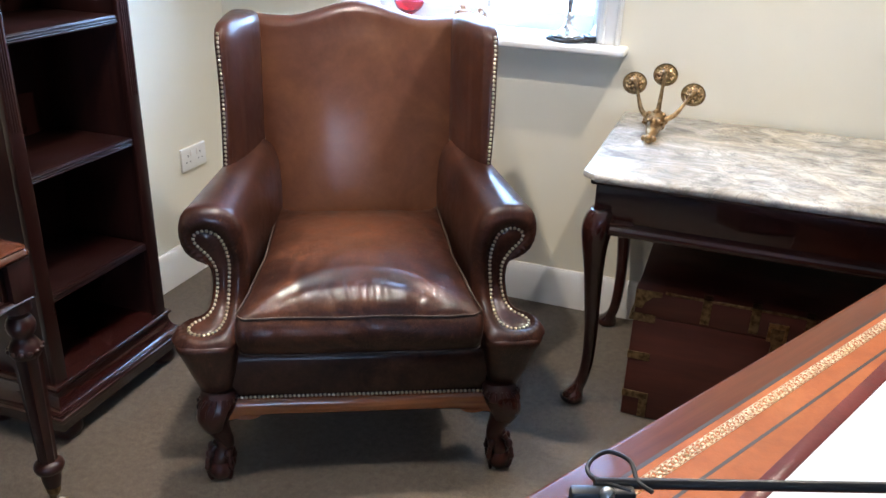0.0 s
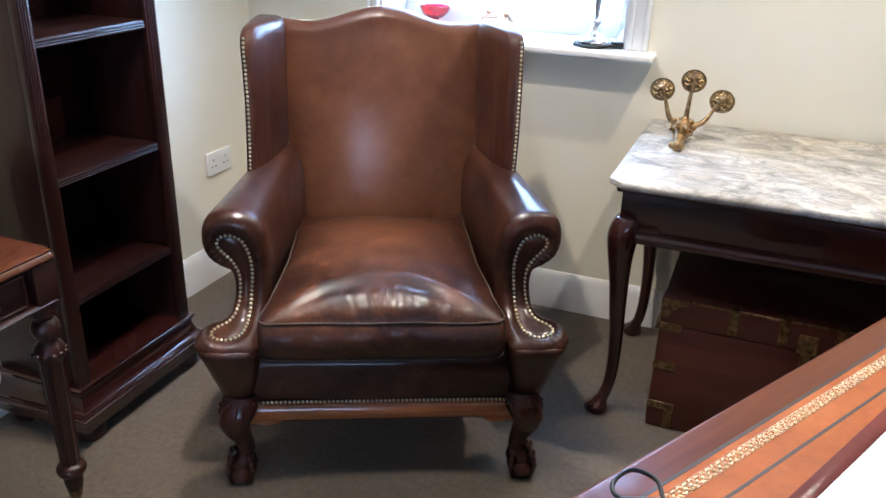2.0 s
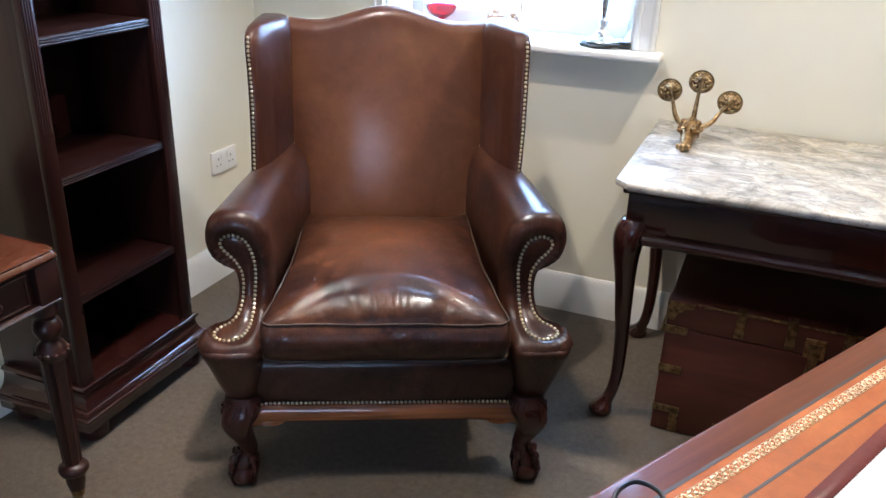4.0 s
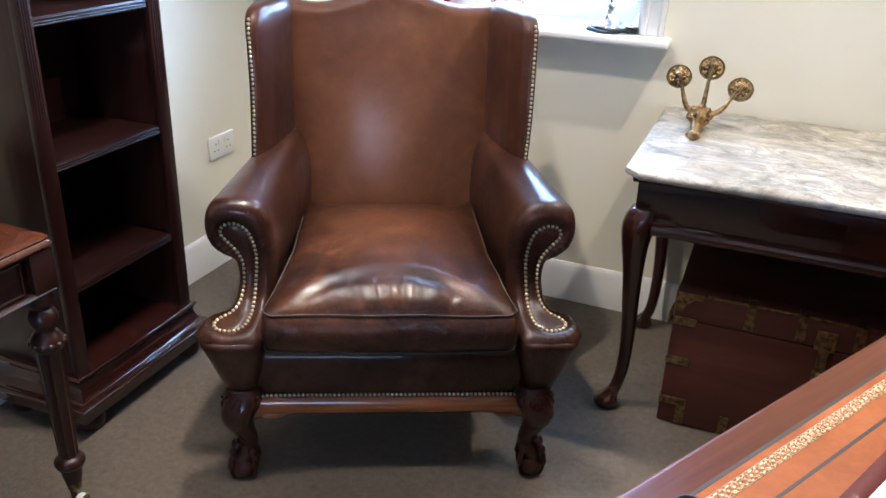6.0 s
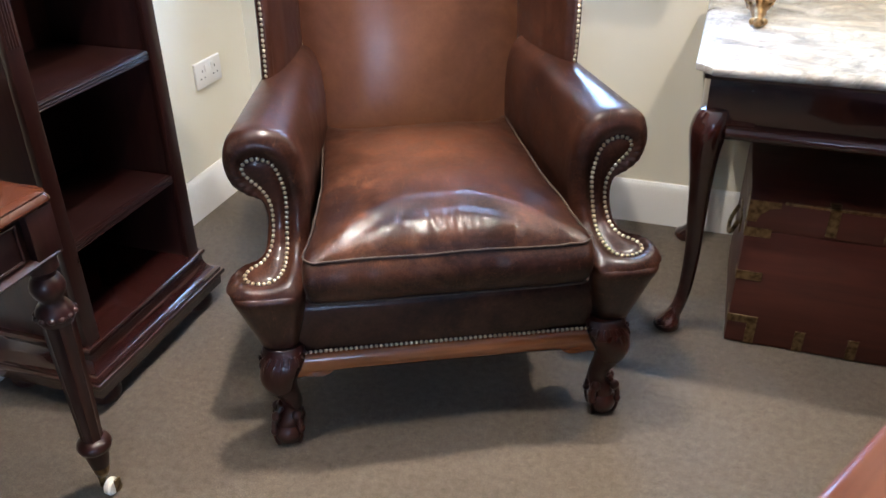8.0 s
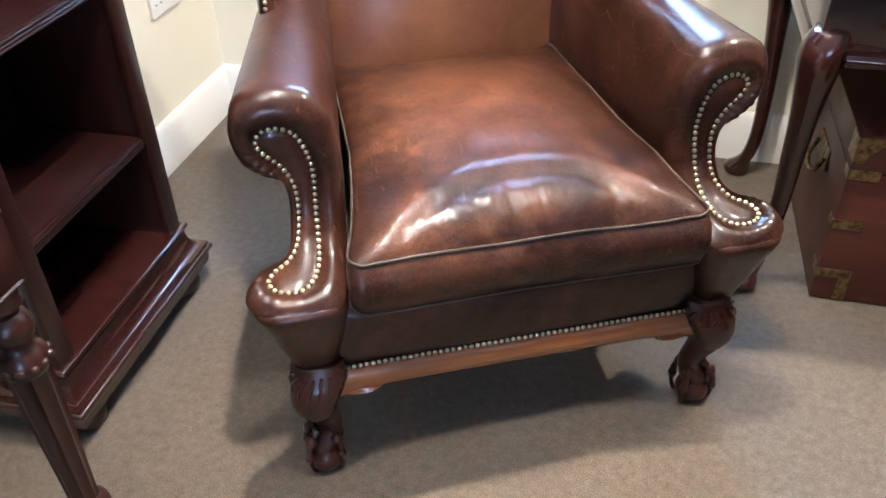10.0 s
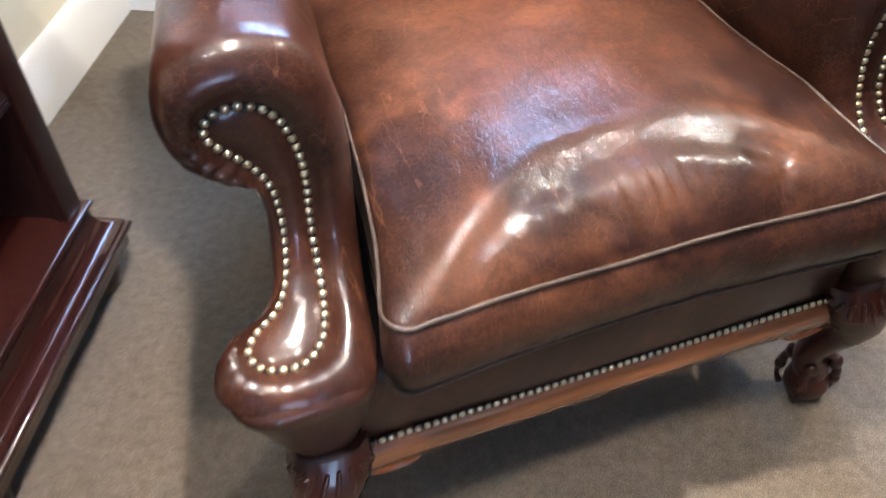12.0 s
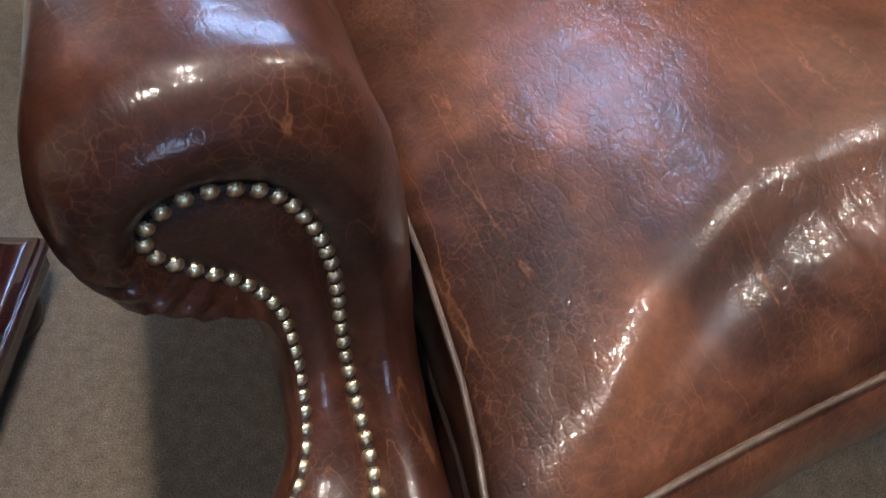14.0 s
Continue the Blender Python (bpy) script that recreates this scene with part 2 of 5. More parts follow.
WHITE_GLOSS = paint("white_gloss_paint", (0.80, 0.79, 0.76), 0.25, 0.03, 30.0)
PLASTIC = mat("white_plastic", (0.78, 0.77, 0.74), 0.3)
BLACK = mat("black_plastic", (0.012, 0.012, 0.013), 0.35)
RUBBER = mat("black_cable", (0.015, 0.015, 0.016), 0.45)
IVORY = mat("white_ceramic", (0.78, 0.74, 0.66), 0.2)
PAPER = paint("white_paper", (0.86, 0.86, 0.86), 0.7, 0.02)
UNDER = mat("dark_lining", (0.02, 0.016, 0.014), 0.9)


def marble():
    m = mat("grey_veined_marble", (0.7, 0.7, 0.68), 0.26, coat=0.08, coat_rough=0.06, spec=0.35)
    v = coords(m, (1, 1.6, 1), (0, 0, 24))
    base = ramp(m, noise_tex(m, v, 7.0, 9.0, 0.72, 1.0), [(0.36, (0.17, 0.17, 0.18)), (0.48, (0.38, 0.38, 0.375)), (0.60, (0.56, 0.55, 0.52))])
    n2 = noise_tex(m, coords(m, (3, 5, 3), (0, 0, 28)), 1.6, 9.0, 0.72, 1.2)
    vein = ramp(m, n2, [(0.475, (0, 0, 0)), (0.50, (0.65, 0.65, 0.65)), (0.52, (0, 0, 0))])
    col = mixc(m, vein, base, (0.14, 0.14, 0.15))
    n3 = noise_tex(m, coords(m, (4, 5, 4), (0, 0, -18)), 1.3, 9.0, 0.72, 1.0)
    col = mixc(m, ramp(m, n3, [(0.44, (0, 0, 0)), (0.50, (0.4, 0.4, 0.4)), (0.55, (0, 0, 0))]), col, (0.34, 0.29, 0.24))
    warm = ramp(m, noise_tex(m, coords(m), 2.2, 4.0), [(0.38, (1, 1, 1)), (0.68, (1.0, 0.90, 0.74))])
    ln(m, mixc(m, 1.0, col, warm, "MULTIPLY"), bsdf(m).inputs["Base Color"])
    ln(m, bump(m, noise_tex(m, coords(m), 30.0, 3.0), 0.04, 0.001), bsdf(m).inputs["Normal"])
    return m


MARBLE = marble()


def carpet():
    m = mat("taupe_wool_carpet", (0.16, 0.13, 0.105), 0.95, spec=0.1)
    v = coords(m)
    tuft = noise_tex(m, v, 480.0, 3.0, 0.75)
    mid = noise_tex(m, v, 55.0, 7.0, 0.75)
    big = noise_tex(m, v, 3.0, 4.0)
    col = ramp(m, tuft, [(0.32, (0.060, 0.049, 0.038)), (0.5, (0.117, 0.095, 0.075)), (0.7, (0.205, 0.168, 0.134))])
    col = mixc(m, 0.6, col, ramp(m, mid, [(0.3, (0.48, 0.47, 0.46)), (0.7, (1.46, 1.45, 1.43))]), "MULTIPLY")
    col = mixc(m, 0.6, col, ramp(m, big, [(0.3, (0.84, 0.84, 0.84)), (0.7, (1.1, 1.1, 1.1))]), "MULTIPLY")
    ln(m, col, bsdf(m).inputs["Base Color"])
    bsdf(m).inputs["Sheen Weight"].default_value = 0.15
    nrm = bump(m, tuft, 0.6, 0.002)
    ln(m, bump(m, mid, 0.3, 0.003, nrm), bsdf(m).inputs["Normal"])
    return m


CARPET = carpet()


def glassy(name, colour, rough=0.02, clear=1.0):
    m = mat(name, colour, rough)
    bsdf(m).inputs["Transmission Weight"].default_value = clear
    bsdf(m).inputs["IOR"].default_value = 1.46
    return m


RED_GLASS = glassy("ruby_glass", (0.75, 0.02, 0.04), 0.03)
CLEAR_GLASS = glassy("clear_glass", (0.97, 0.97, 0.96))
AMBER = glassy("amber_glass", (0.85, 0.55, 0.38), 0.05)
GLOW = mat("warm_bulb", (1, 0.85, 0.6), 0.5)
bsdf(GLOW).inputs["Emission Color"].default_value = (1.0, 0.80, 0.55, 1)
bsdf(GLOW).inputs["Emission Strength"].default_value = 12.0
CHALK = mat("white_metal_trim", (0.8, 0.8, 0.8), 0.4)


# ---- building blocks ----
def part(name, bm, material, parent=None, label="", smooth=True, sharp=38):
    bmesh.ops.recalc_face_normals(bm, faces=bm.faces)
    me = bpy.data.meshes.new(name)
    bm.to_mesh(me)
    bm.free()
    me.materials.append(material)
    if smooth:
        me.polygons.foreach_set("use_smooth", [True] * len(me.polygons))
        if sharp:
            me.set_sharp_from_angle(angle=radians(sharp))
    ob = new(name, me)
    if parent:
        ob.parent = parent
    return tagged(ob, label) if label else ob


def shared(name, me, parent, m):
    ob = new(name, me)
    ob.parent = parent
    ob.matrix_basis = m
    return ob


def thing(name, m, label, category, group=""):
    ob = new(name)
    ob.empty_display_size = 0.1
    ob.matrix_world = m
    return tagged(ob, label, category, group)


def box(x0, x1, y0, y1, z0, z1, bevel=0.0, seg=2, bm=None):
    b = bmesh.new()
    r = bmesh.ops.create_cube(b, size=1.0, matrix=Matrix.Translation(((x0 + x1) / 2, (y0 + y1) / 2, (z0 + z1) / 2)) @ Matrix.Diagonal((x1 - x0, y1 - y0, z1 - z0, 1)))
    if bevel:
        bmesh.ops.bevel(b, geom=b.edges[:], offset=bevel, segments=seg, profile=0.5, affect="EDGES")
    return join(bm, b) if bm else b


def join(bm, other, m=None):
    if m is not None:
        bmesh.ops.transform(other, matrix=m, verts=other.verts)
    me = bpy.data.meshes.new("t")
    other.to_mesh(me)
    other.free()
    bm.from_mesh(me)
    bpy.data.meshes.remove(me)
    return bm


def loft(rings, caps=True, bm=None, closed=True):
    bm = bm or bmesh.new()
    vs = [[bm.verts.new(p) for p in ring] for ring in rings]
    n = len(vs[0])
    for a, b in zip(vs, vs[1:]):
        for i in range(n if closed else n - 1):
            j = (i + 1) % n
            bm.faces.new((a[i], a[j], b[j], b[i]))
    if caps:
        bm.faces.new(vs[0][::-1])
        bm.faces.new(vs[-1])
    return bm


def lathe(profile, seg=24, bm=None, flute=None):
    rings = []
    for r, z in profile:
        rings.append([Vector((r * math.cos(2 * math.pi * i / seg), r * math.sin(2 * math.pi * i / seg), z)) * 1.0 for i in range(seg)])
    return loft(rings, True, bm)


def spline(points, n, closed=False):
    """n points along a smooth curve through the given ones."""
    P = [Vector(p) for p in points]
    k = len(P)
    out = []
    for i in range(n):
        u = i / n * k if closed else i / (n - 1) * (k - 1)
        j = min(int(u), k - 1 if closed else k - 2)
        f = u - j
        if closed:
            a, b, c, d = P[(j - 1) % k], P[j % k], P[(j + 1) % k], P[(j + 2) % k]
        else:
            a, b, c, d = P[max(j - 1, 0)], P[j], P[j + 1], P[min(j + 2, k - 1)]
        out.append(0.5 * ((2 * b) + (c - a) * f + (2 * a - 5 * b + 4 * c - d) * f * f + (3 * b - a - 3 * c + d) * f ** 3))
    return out


def tube(points, radius, seg=10, bm=None, closed=False):
    """A tube along points; radius: a number or a function of 0..1."""
    rings = []
    n = len(points)
    up = None
    for i, p in enumerate(points):
        a = points[(i - 1) % n] if closed or i else points[i]
        b = points[(i + 1) % n] if closed or i < n - 1 else points[i]
        t = (Vector(b) - Vector(a)).normalized()
        if up is None:
            up = Vector((0, 0, 1)) if abs(t.z) < 0.9 else Vector((1, 0, 0))
        side = t.cross(up).normalized()
        up = side.cross(t).normalized()
        r = radius(i / max(1, n - 1)) if callable(radius) else radius
        rings.append([Vector(p) + side * (r * math.cos(2 * math.pi * k / seg)) + up * (r * math.sin(2 * math.pi * k / seg)) for k in range(seg)])
    if closed:
        rings.append(rings[0])
        bm = loft(rings, False, bm)
        bmesh.ops.remove_doubles(bm, verts=bm.verts, dist=1e-6)
        return bm
    return loft(rings, True, bm)


def ball(c, r, bm=None, squash=(1, 1, 1), seg=16):
    b = bmesh.new()
    bmesh.ops.create_uvsphere(b, u_segments=seg, v_segments=seg // 2 + 2, radius=1.0, matrix=Matrix.Translation(c) @ Matrix.Diagonal((r * squash[0], r * squash[1], r * squash[2], 1)))
    return join(bm, b) if bm else b


def prism(outline, z0, z1, bm=None):
    return loft([[Vector((x, y, z0)) for x, y in outline], [Vector((x, y, z1)) for x, y in outline]], True, bm)


def rounded(x0, x1, y0, y1, r, k=6):
    out = []
    for cx, cy, a0 in ((x1 - r, y0 + r, -90), (x1 - r, y1 - r, 0), (x0 + r, y1 - r, 90), (x0 + r, y0 + r, 180)):
        out += [(cx + r * math.cos(radians(a0 + 90 * i / k)), cy + r * math.sin(radians(a0 + 90 * i / k))) for i in range(k + 1)]
    return out


def lerp(table, v):
    return float(np.interp(v, [a for a, _ in table], [b for _, b in table]))


# ---- the room ----
def room():
    w = 0.12
    tagged(part("floor", box(WALL_X - w, EAST_X + w, SOUTH_Y - w, WALL_Y + w, -0.1, 0.0), CARPET, smooth=False), "taupe grey short-pile wool carpet over the whole room", "carpet", kind="structure")
    tagged(part("ceiling", box(WALL_X - w, EAST_X + w, SOUTH_Y - w, WALL_Y + 0.3, CEIL, CEIL + 0.1), CEIL_PAINT, smooth=False), "plain white painted ceiling with recessed lights", "ceiling", kind="structure")
    tagged(part("wall_west", box(WALL_X - w, WALL_X, SOUTH_Y, WALL_Y, 0, CEIL), WALL_PAINT, smooth=False), "cream painted plaster wall beside the bookcase", "wall", kind="structure")
    # East and south walls are unseen, added to close the room.
    tagged(part("wall_east", box(EAST_X, EAST_X + w, SOUTH_Y, WALL_Y, 0, CEIL), UNSEEN_WALL_PAINT, smooth=False), "plain unseen wall closing the room, toned to limit bounced light", "wall", kind="structure")
    bm = box(WALL_X - w, SHOP_X0, SOUTH_Y - w, SOUTH_Y, 0, CEIL)
    box(SHOP_X1, EAST_X + w, SOUTH_Y - w, SOUTH_Y, 0, CEIL, bm=bm)
    box(SHOP_X0, SHOP_X1, SOUTH_Y - w, SOUTH_Y, 0, SHOP_Z0, bm=bm)
    box(SHOP_X0, SHOP_X1, SOUTH_Y - w, SOUTH_Y, SHOP_Z1, CEIL, bm=bm)
    tagged(part("wall_south", bm, UNSEEN_WALL_PAINT, smooth=False), "plain unseen wall closing the room, toned to limit bounced light", "wall", kind="structure")
    y1 = WALL_Y + WIN_DEPTH
    bm = box(WALL_X - w, WIN_X0, WALL_Y, y1, 0, CEIL)
    box(WIN_X1, EAST_X + w, WALL_Y, y1, 0, CEIL, bm=bm)
    box(WIN_X0, WIN_X1, WALL_Y, y1, 0, WIN_Z0 - 0.012, bm=bm)
    box(WIN_X0, WIN_X1, WALL_Y, y1, WIN_Z1, CEIL, bm=bm)
    tagged(part("wall_north", bm, WALL_PAINT, smooth=False), "cream painted plaster wall with a sash window", "wall", kind="structure")
    # skirting boards with a moulded top
    def skirt(a, b, along):
        prof = [(0, 0), (0.016, 0), (0.016, 0.118), (0.0135, 0.124), (0.0125, 0.132), (0.008, 0.140), (0.004, 0.146), (0, 0.146)]
        if along == "y":
            return loft([[Vector((WALL_X + d, t, z)) for d, z in prof] for t in (a, b)])
        return loft([[Vector((t, WALL_Y - d, z)) for d, z in prof] for t in (a, b)])
    tagged(part("baseboard", skirt(SOUTH_Y, WALL_Y - 0.016, "y"), WHITE_GLOSS), "white gloss painted skirting board", "skirting board", kind="structure")
    tagged(part("baseboard", skirt(WALL_X, EAST_X, "x"), WHITE_GLOSS), "white gloss painted skirting board", "skirting board", kind="structure")


room()


def window():
    win = new("window_1")
    tagged(win, "white painted sash window with a deep sill", "window", kind="structure")
    ys = WALL_Y + 0.21
    xa, xb, za, zb = WIN_X0, WIN_X1, 0.966, WIN_Z1
    part("window_sill", box(xa - 0.085, xb + 0.10, WALL_Y - 0.084, ys + 0.03, 0.940, 0.966, 0.009, 3), WHITE_GLOSS, win)
    def casing(x0, x1, z0, z1, upright):
        bm = box(x0, x1, WALL_Y - 0.016, WALL_Y - 0.001, z0, z1, 0.003)
        if upright:
            for f in (0.2, 0.85):
                c = x0 + (x1 - x0) * f
                box(c - 0.006, c + 0.006, WALL_Y - 0.022, WALL_Y - 0.010, z0, z1, 0.003, bm=bm)
        return bm
    part("window_frame", casing(xb, xb + 0.072, za, zb, True), WHITE_GLOSS, win)
    part("window_frame", casing(xa - 0.045, xa, za, zb, True), WHITE_GLOSS, win)
    part("window_frame", casing(xa - 0.045, xb + 0.072, zb, zb + 0.07, False), WHITE_GLOSS, win)
    # reveal linings
    part("reveal_lining", box(xb - 0.012, xb, WALL_Y - 0.001, ys + 0.06, za, zb - 0.013, 0.001), WHITE_GLOSS, win)
    part("reveal_lining", box(xa, xa + 0.012, WALL_Y - 0.001, ys + 0.06, za, zb - 0.013, 0.001), WHITE_GLOSS, win)
    part("reveal_lining", box(xa, xb, WALL_Y - 0.001, ys + 0.06, zb - 0.012, zb, 0.001), WHITE_GLOSS, win)
    xi0, xi1 = xa + 0.014, xb - 0.014
    mid = 1.55
    for z0, z1, y in ((za + 0.001, mid + 0.02, ys), (mid - 0.02, zb - 0.015, ys + 0.032)):
        sash = part("sash", box(xi0, xi0 + 0.045, y - 0.015, y + 0.015, z0, z1, 0.003), WHITE_GLOSS, win)
        part("stile", box(xi1 - 0.045, xi1, y - 0.015, y + 0.015, z0, z1, 0.003), WHITE_GLOSS, sash)
        part("rail", box(xi0 + 0.045, xi1 - 0.045, y - 0.014, y + 0.014, z0, z0 + 0.062, 0.003), WHITE_GLOSS, sash)
        part("rail", box(xi0 + 0.045, xi1 - 0.045, y - 0.014, y + 0.014, z1 - 0.04, z1, 0.003), WHITE_GLOSS, sash)
        xm = (xi0 + xi1) / 2
        part("glazing_bar", box(xm - 0.009, xm + 0.009, y - 0.012, y + 0.012, z0 + 0.062, z1 - 0.04, 0.003), WHITE_GLOSS, sash)
        for a, b in ((xi0 + 0.045, xm - 0.009), (xm + 0.009, xi1 - 0.045)):
            p = part("pane", box(a, b, y - 0.002, y + 0.002, z0 + 0.062, z1 - 0.04), CLEAR_GLASS, sash, smooth=False)
            p.visible_shadow = False
    for o in win.children_recursive:
        if o.name.startswith("pane"):
            o["label"] = "clear glass pane"


window()


def shop_window():
    win = new("window_2")
    tagged(win, "plain white painted shop window in the opposite wall", "window", kind="structure")
    y0, y1 = SOUTH_Y - 0.09, SOUTH_Y - 0.04
    for a, b, z0, z1 in ((SHOP_X0, SHOP_X0 + 0.05, SHOP_Z0, SHOP_Z1), (SHOP_X1 - 0.05, SHOP_X1, SHOP_Z0, SHOP_Z1), (SHOP_X0 + 0.05, SHOP_X1 - 0.05, SHOP_Z0, SHOP_Z0 + 0.06),
                         (SHOP_X0 + 0.05, SHOP_X1 - 0.05, SHOP_Z1 - 0.05, SHOP_Z1), ((SHOP_X0 + SHOP_X1) / 2 - 0.015, (SHOP_X0 + SHOP_X1) / 2 + 0.015, SHOP_Z0 + 0.06, SHOP_Z1 - 0.05)):
        part("window_frame", box(a, b, y0, y1, z0, z1, 0.004), WHITE_GLOSS, win)
    part("window_sill", box(SHOP_X0 - 0.05, SHOP_X1 + 0.05, SOUTH_Y + 0.002, SOUTH_Y + 0.07, SHOP_Z0 - 0.03, SHOP_Z0 - 0.002, 0.006), WHITE_GLOSS, win)
    xm = (SHOP_X0 + SHOP_X1) / 2
    for a, b in ((SHOP_X0 + 0.05, xm - 0.015), (xm + 0.015, SHOP_X1 - 0.05)):
        p = part("pane", box(a, b, SOUTH_Y - 0.068, SOUTH_Y - 0.064, SHOP_Z0 + 0.06, SHOP_Z1 - 0.05), CLEAR_GLASS, win, "clear glass pane", smooth=False)
        p.visible_shadow = False


shop_window()


def downlight(x, y):
    t = thing("downlight", pose(x, y, CEIL), "recessed round white ceiling downlight with a warm bulb", "ceiling light", "ceiling downlights")
    ring = [(0.037, -0.002), (0.046, -0.004), (0.046, 0.0), (0.037, 0.004)]
    bm = loft([[Vector((r * math.cos(a), r * math.sin(a), z)) for a in [2 * math.pi * i / 24 for i in range(24)]] for r, z in ring + ring[:1]], False)
    part("trim_ring", bm, CHALK, t)
    part("bulb", lathe([(0.001, -0.001), (0.036, -0.001), (0.036, 0.0), (0.001, 0.0)], 20), GLOW, t, "glowing warm bulb face")


for _x, _y, _, _ in DOWNLIGHTS:
    downlight(_x, _y)


# ---- the wing armchair ----
# fore-and-aft line of the arm front over its height, and the arm front's outline (outer x, z; nailed panel x, z)
ARM_FRONT = [(-0.040, 0.400), (-0.028, 0.416), (-0.010, 0.424), (0.009, 0.429), (0.033, 0.435), (0.063, 0.446), (0.090, 0.465), (0.106, 0.492), (0.114, 0.525), (0.117, 0.558), (0.117, 0.605), (0.116, 0.655), (0.118, 0.725), (0.120, 0.80)]
ARM_LOOP = [(.345, .394, .362, .334), (.301, .377, .338, .322), (.277, .334, .324, .295), (.268, .275, .317, .262), (.267, .235, .316, .235),
            (.269, .195, .318, .205), (.274, .150, .320, .175), (.281, .100, .322, .140), (.288, .050, .327, .104), (.308, .008, .338, .073),
            (.355, -.004, .358, .055), (.403, .006, .384, .055), (.438, .036, .401, .065), (.443, .068, .405, .082), (.426, .094, .393, .098),
            (.392, .110, .371, .114), (.369, .135, .356, .138), (.360, .172, .348, .170), (.358, .212, .345, .207), (.368, .246, .348, .240),
            (.397, .256, .361, .268), (.422, .280, .380, .290), (.432, .325, .392, .305), (.420, .373, .393, .320), (.388, .392, .382, .331)]
ARM_RUN = [0.0]
for _p, _q in zip(ARM_FRONT, ARM_FRONT[1:]):
    ARM_RUN.append(ARM_RUN[-1] + math.hypot(_q[0] - _p[0], _q[1] - _p[1]))


def arm_front(s):
    """The place (y, z) and the outward normal of the arm's front, s metres up along its swan-neck curve."""
    def at(t):
        if t < 0:
            return Vector((-0.040 + t * 0.27, 0.400 + t * 0.96))
        return Vector((float(np.interp(t, ARM_RUN, [p[0] for p in ARM_FRONT])), float(np.interp(t, ARM_RUN, [p[1] for p in ARM_FRONT]))))
    d = (at(s + 0.012) - at(s - 0.012)).normalized()
    p = (at(s - 0.008) + at(s) * 2 + at(s + 0.008)) / 4
    return p, Vector((-d.y, d.x))


def nail_mesh():
    bm = bmesh.new()
    prof = [(0.0046, 0.0), (0.0042, 0.0016), (0.0028, 0.0029)]
    rings = [[Vector((r * math.cos(2 * math.pi * i / 9), r * math.sin(2 * math.pi * i / 9), z)) for i in range(9)] for r, z in prof]
    loft(rings, False, bm)
    bm.verts.ensure_lookup_table()
    top = bm.verts.new((0, 0, 0.0034))
    bm.verts.ensure_lookup_table()
    for i in range(9):
        bm.faces.new((bm.verts[18 + i], bm.verts[18 + (i + 1) % 9], top))
    bmesh.ops.recalc_face_normals(bm, faces=bm.faces)
    me = bpy.data.meshes.new("nail")
    bm.to_mesh(me)
    bm.free()
    me.materials.append(NAIL)
    me.polygons.foreach_set("use_smooth", [True] * len(me.polygons))
    return me


NAIL_MESH = nail_mesh()


def nail_row(points, normals, parent, count, closed=False):
    """Brass nails evenly along a line of points."""
    pts = points + ([points[0]] if closed else [])
    nor = normals + ([normals[0]] if closed else [])
    # A thin dark strip runs under each row of nails.
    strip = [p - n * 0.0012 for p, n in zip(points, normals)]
    part("nail_strip", tube(strip, 0.0030, 6, closed=closed), DARK_STRIP, parent, "thin dark strip under the nails")
    run = [0.0]
    for a, b in zip(pts, pts[1:]):
        run.append(run[-1] + (b - a).length)
    rng = random.Random(int(run[-1] * 1000))
    for i in range(count):
        s = run[-1] * i / (count if closed else count - 1)
        p = Vector([float(np.interp(s, run, [q[k] for q in pts])) for k in range(3)])
        n = Vector([float(np.interp(s, run, [q[k] for q in nor])) for k in range(3)]).normalized()
        tilt = Vector([rng.uniform(-0.10, 0.10) for _ in range(3)])
        q = (n + tilt).to_track_quat("Z", "Y").to_matrix().to_4x4()
        shared("nail", NAIL_MESH, parent, Matrix.Translation(p) @ q)


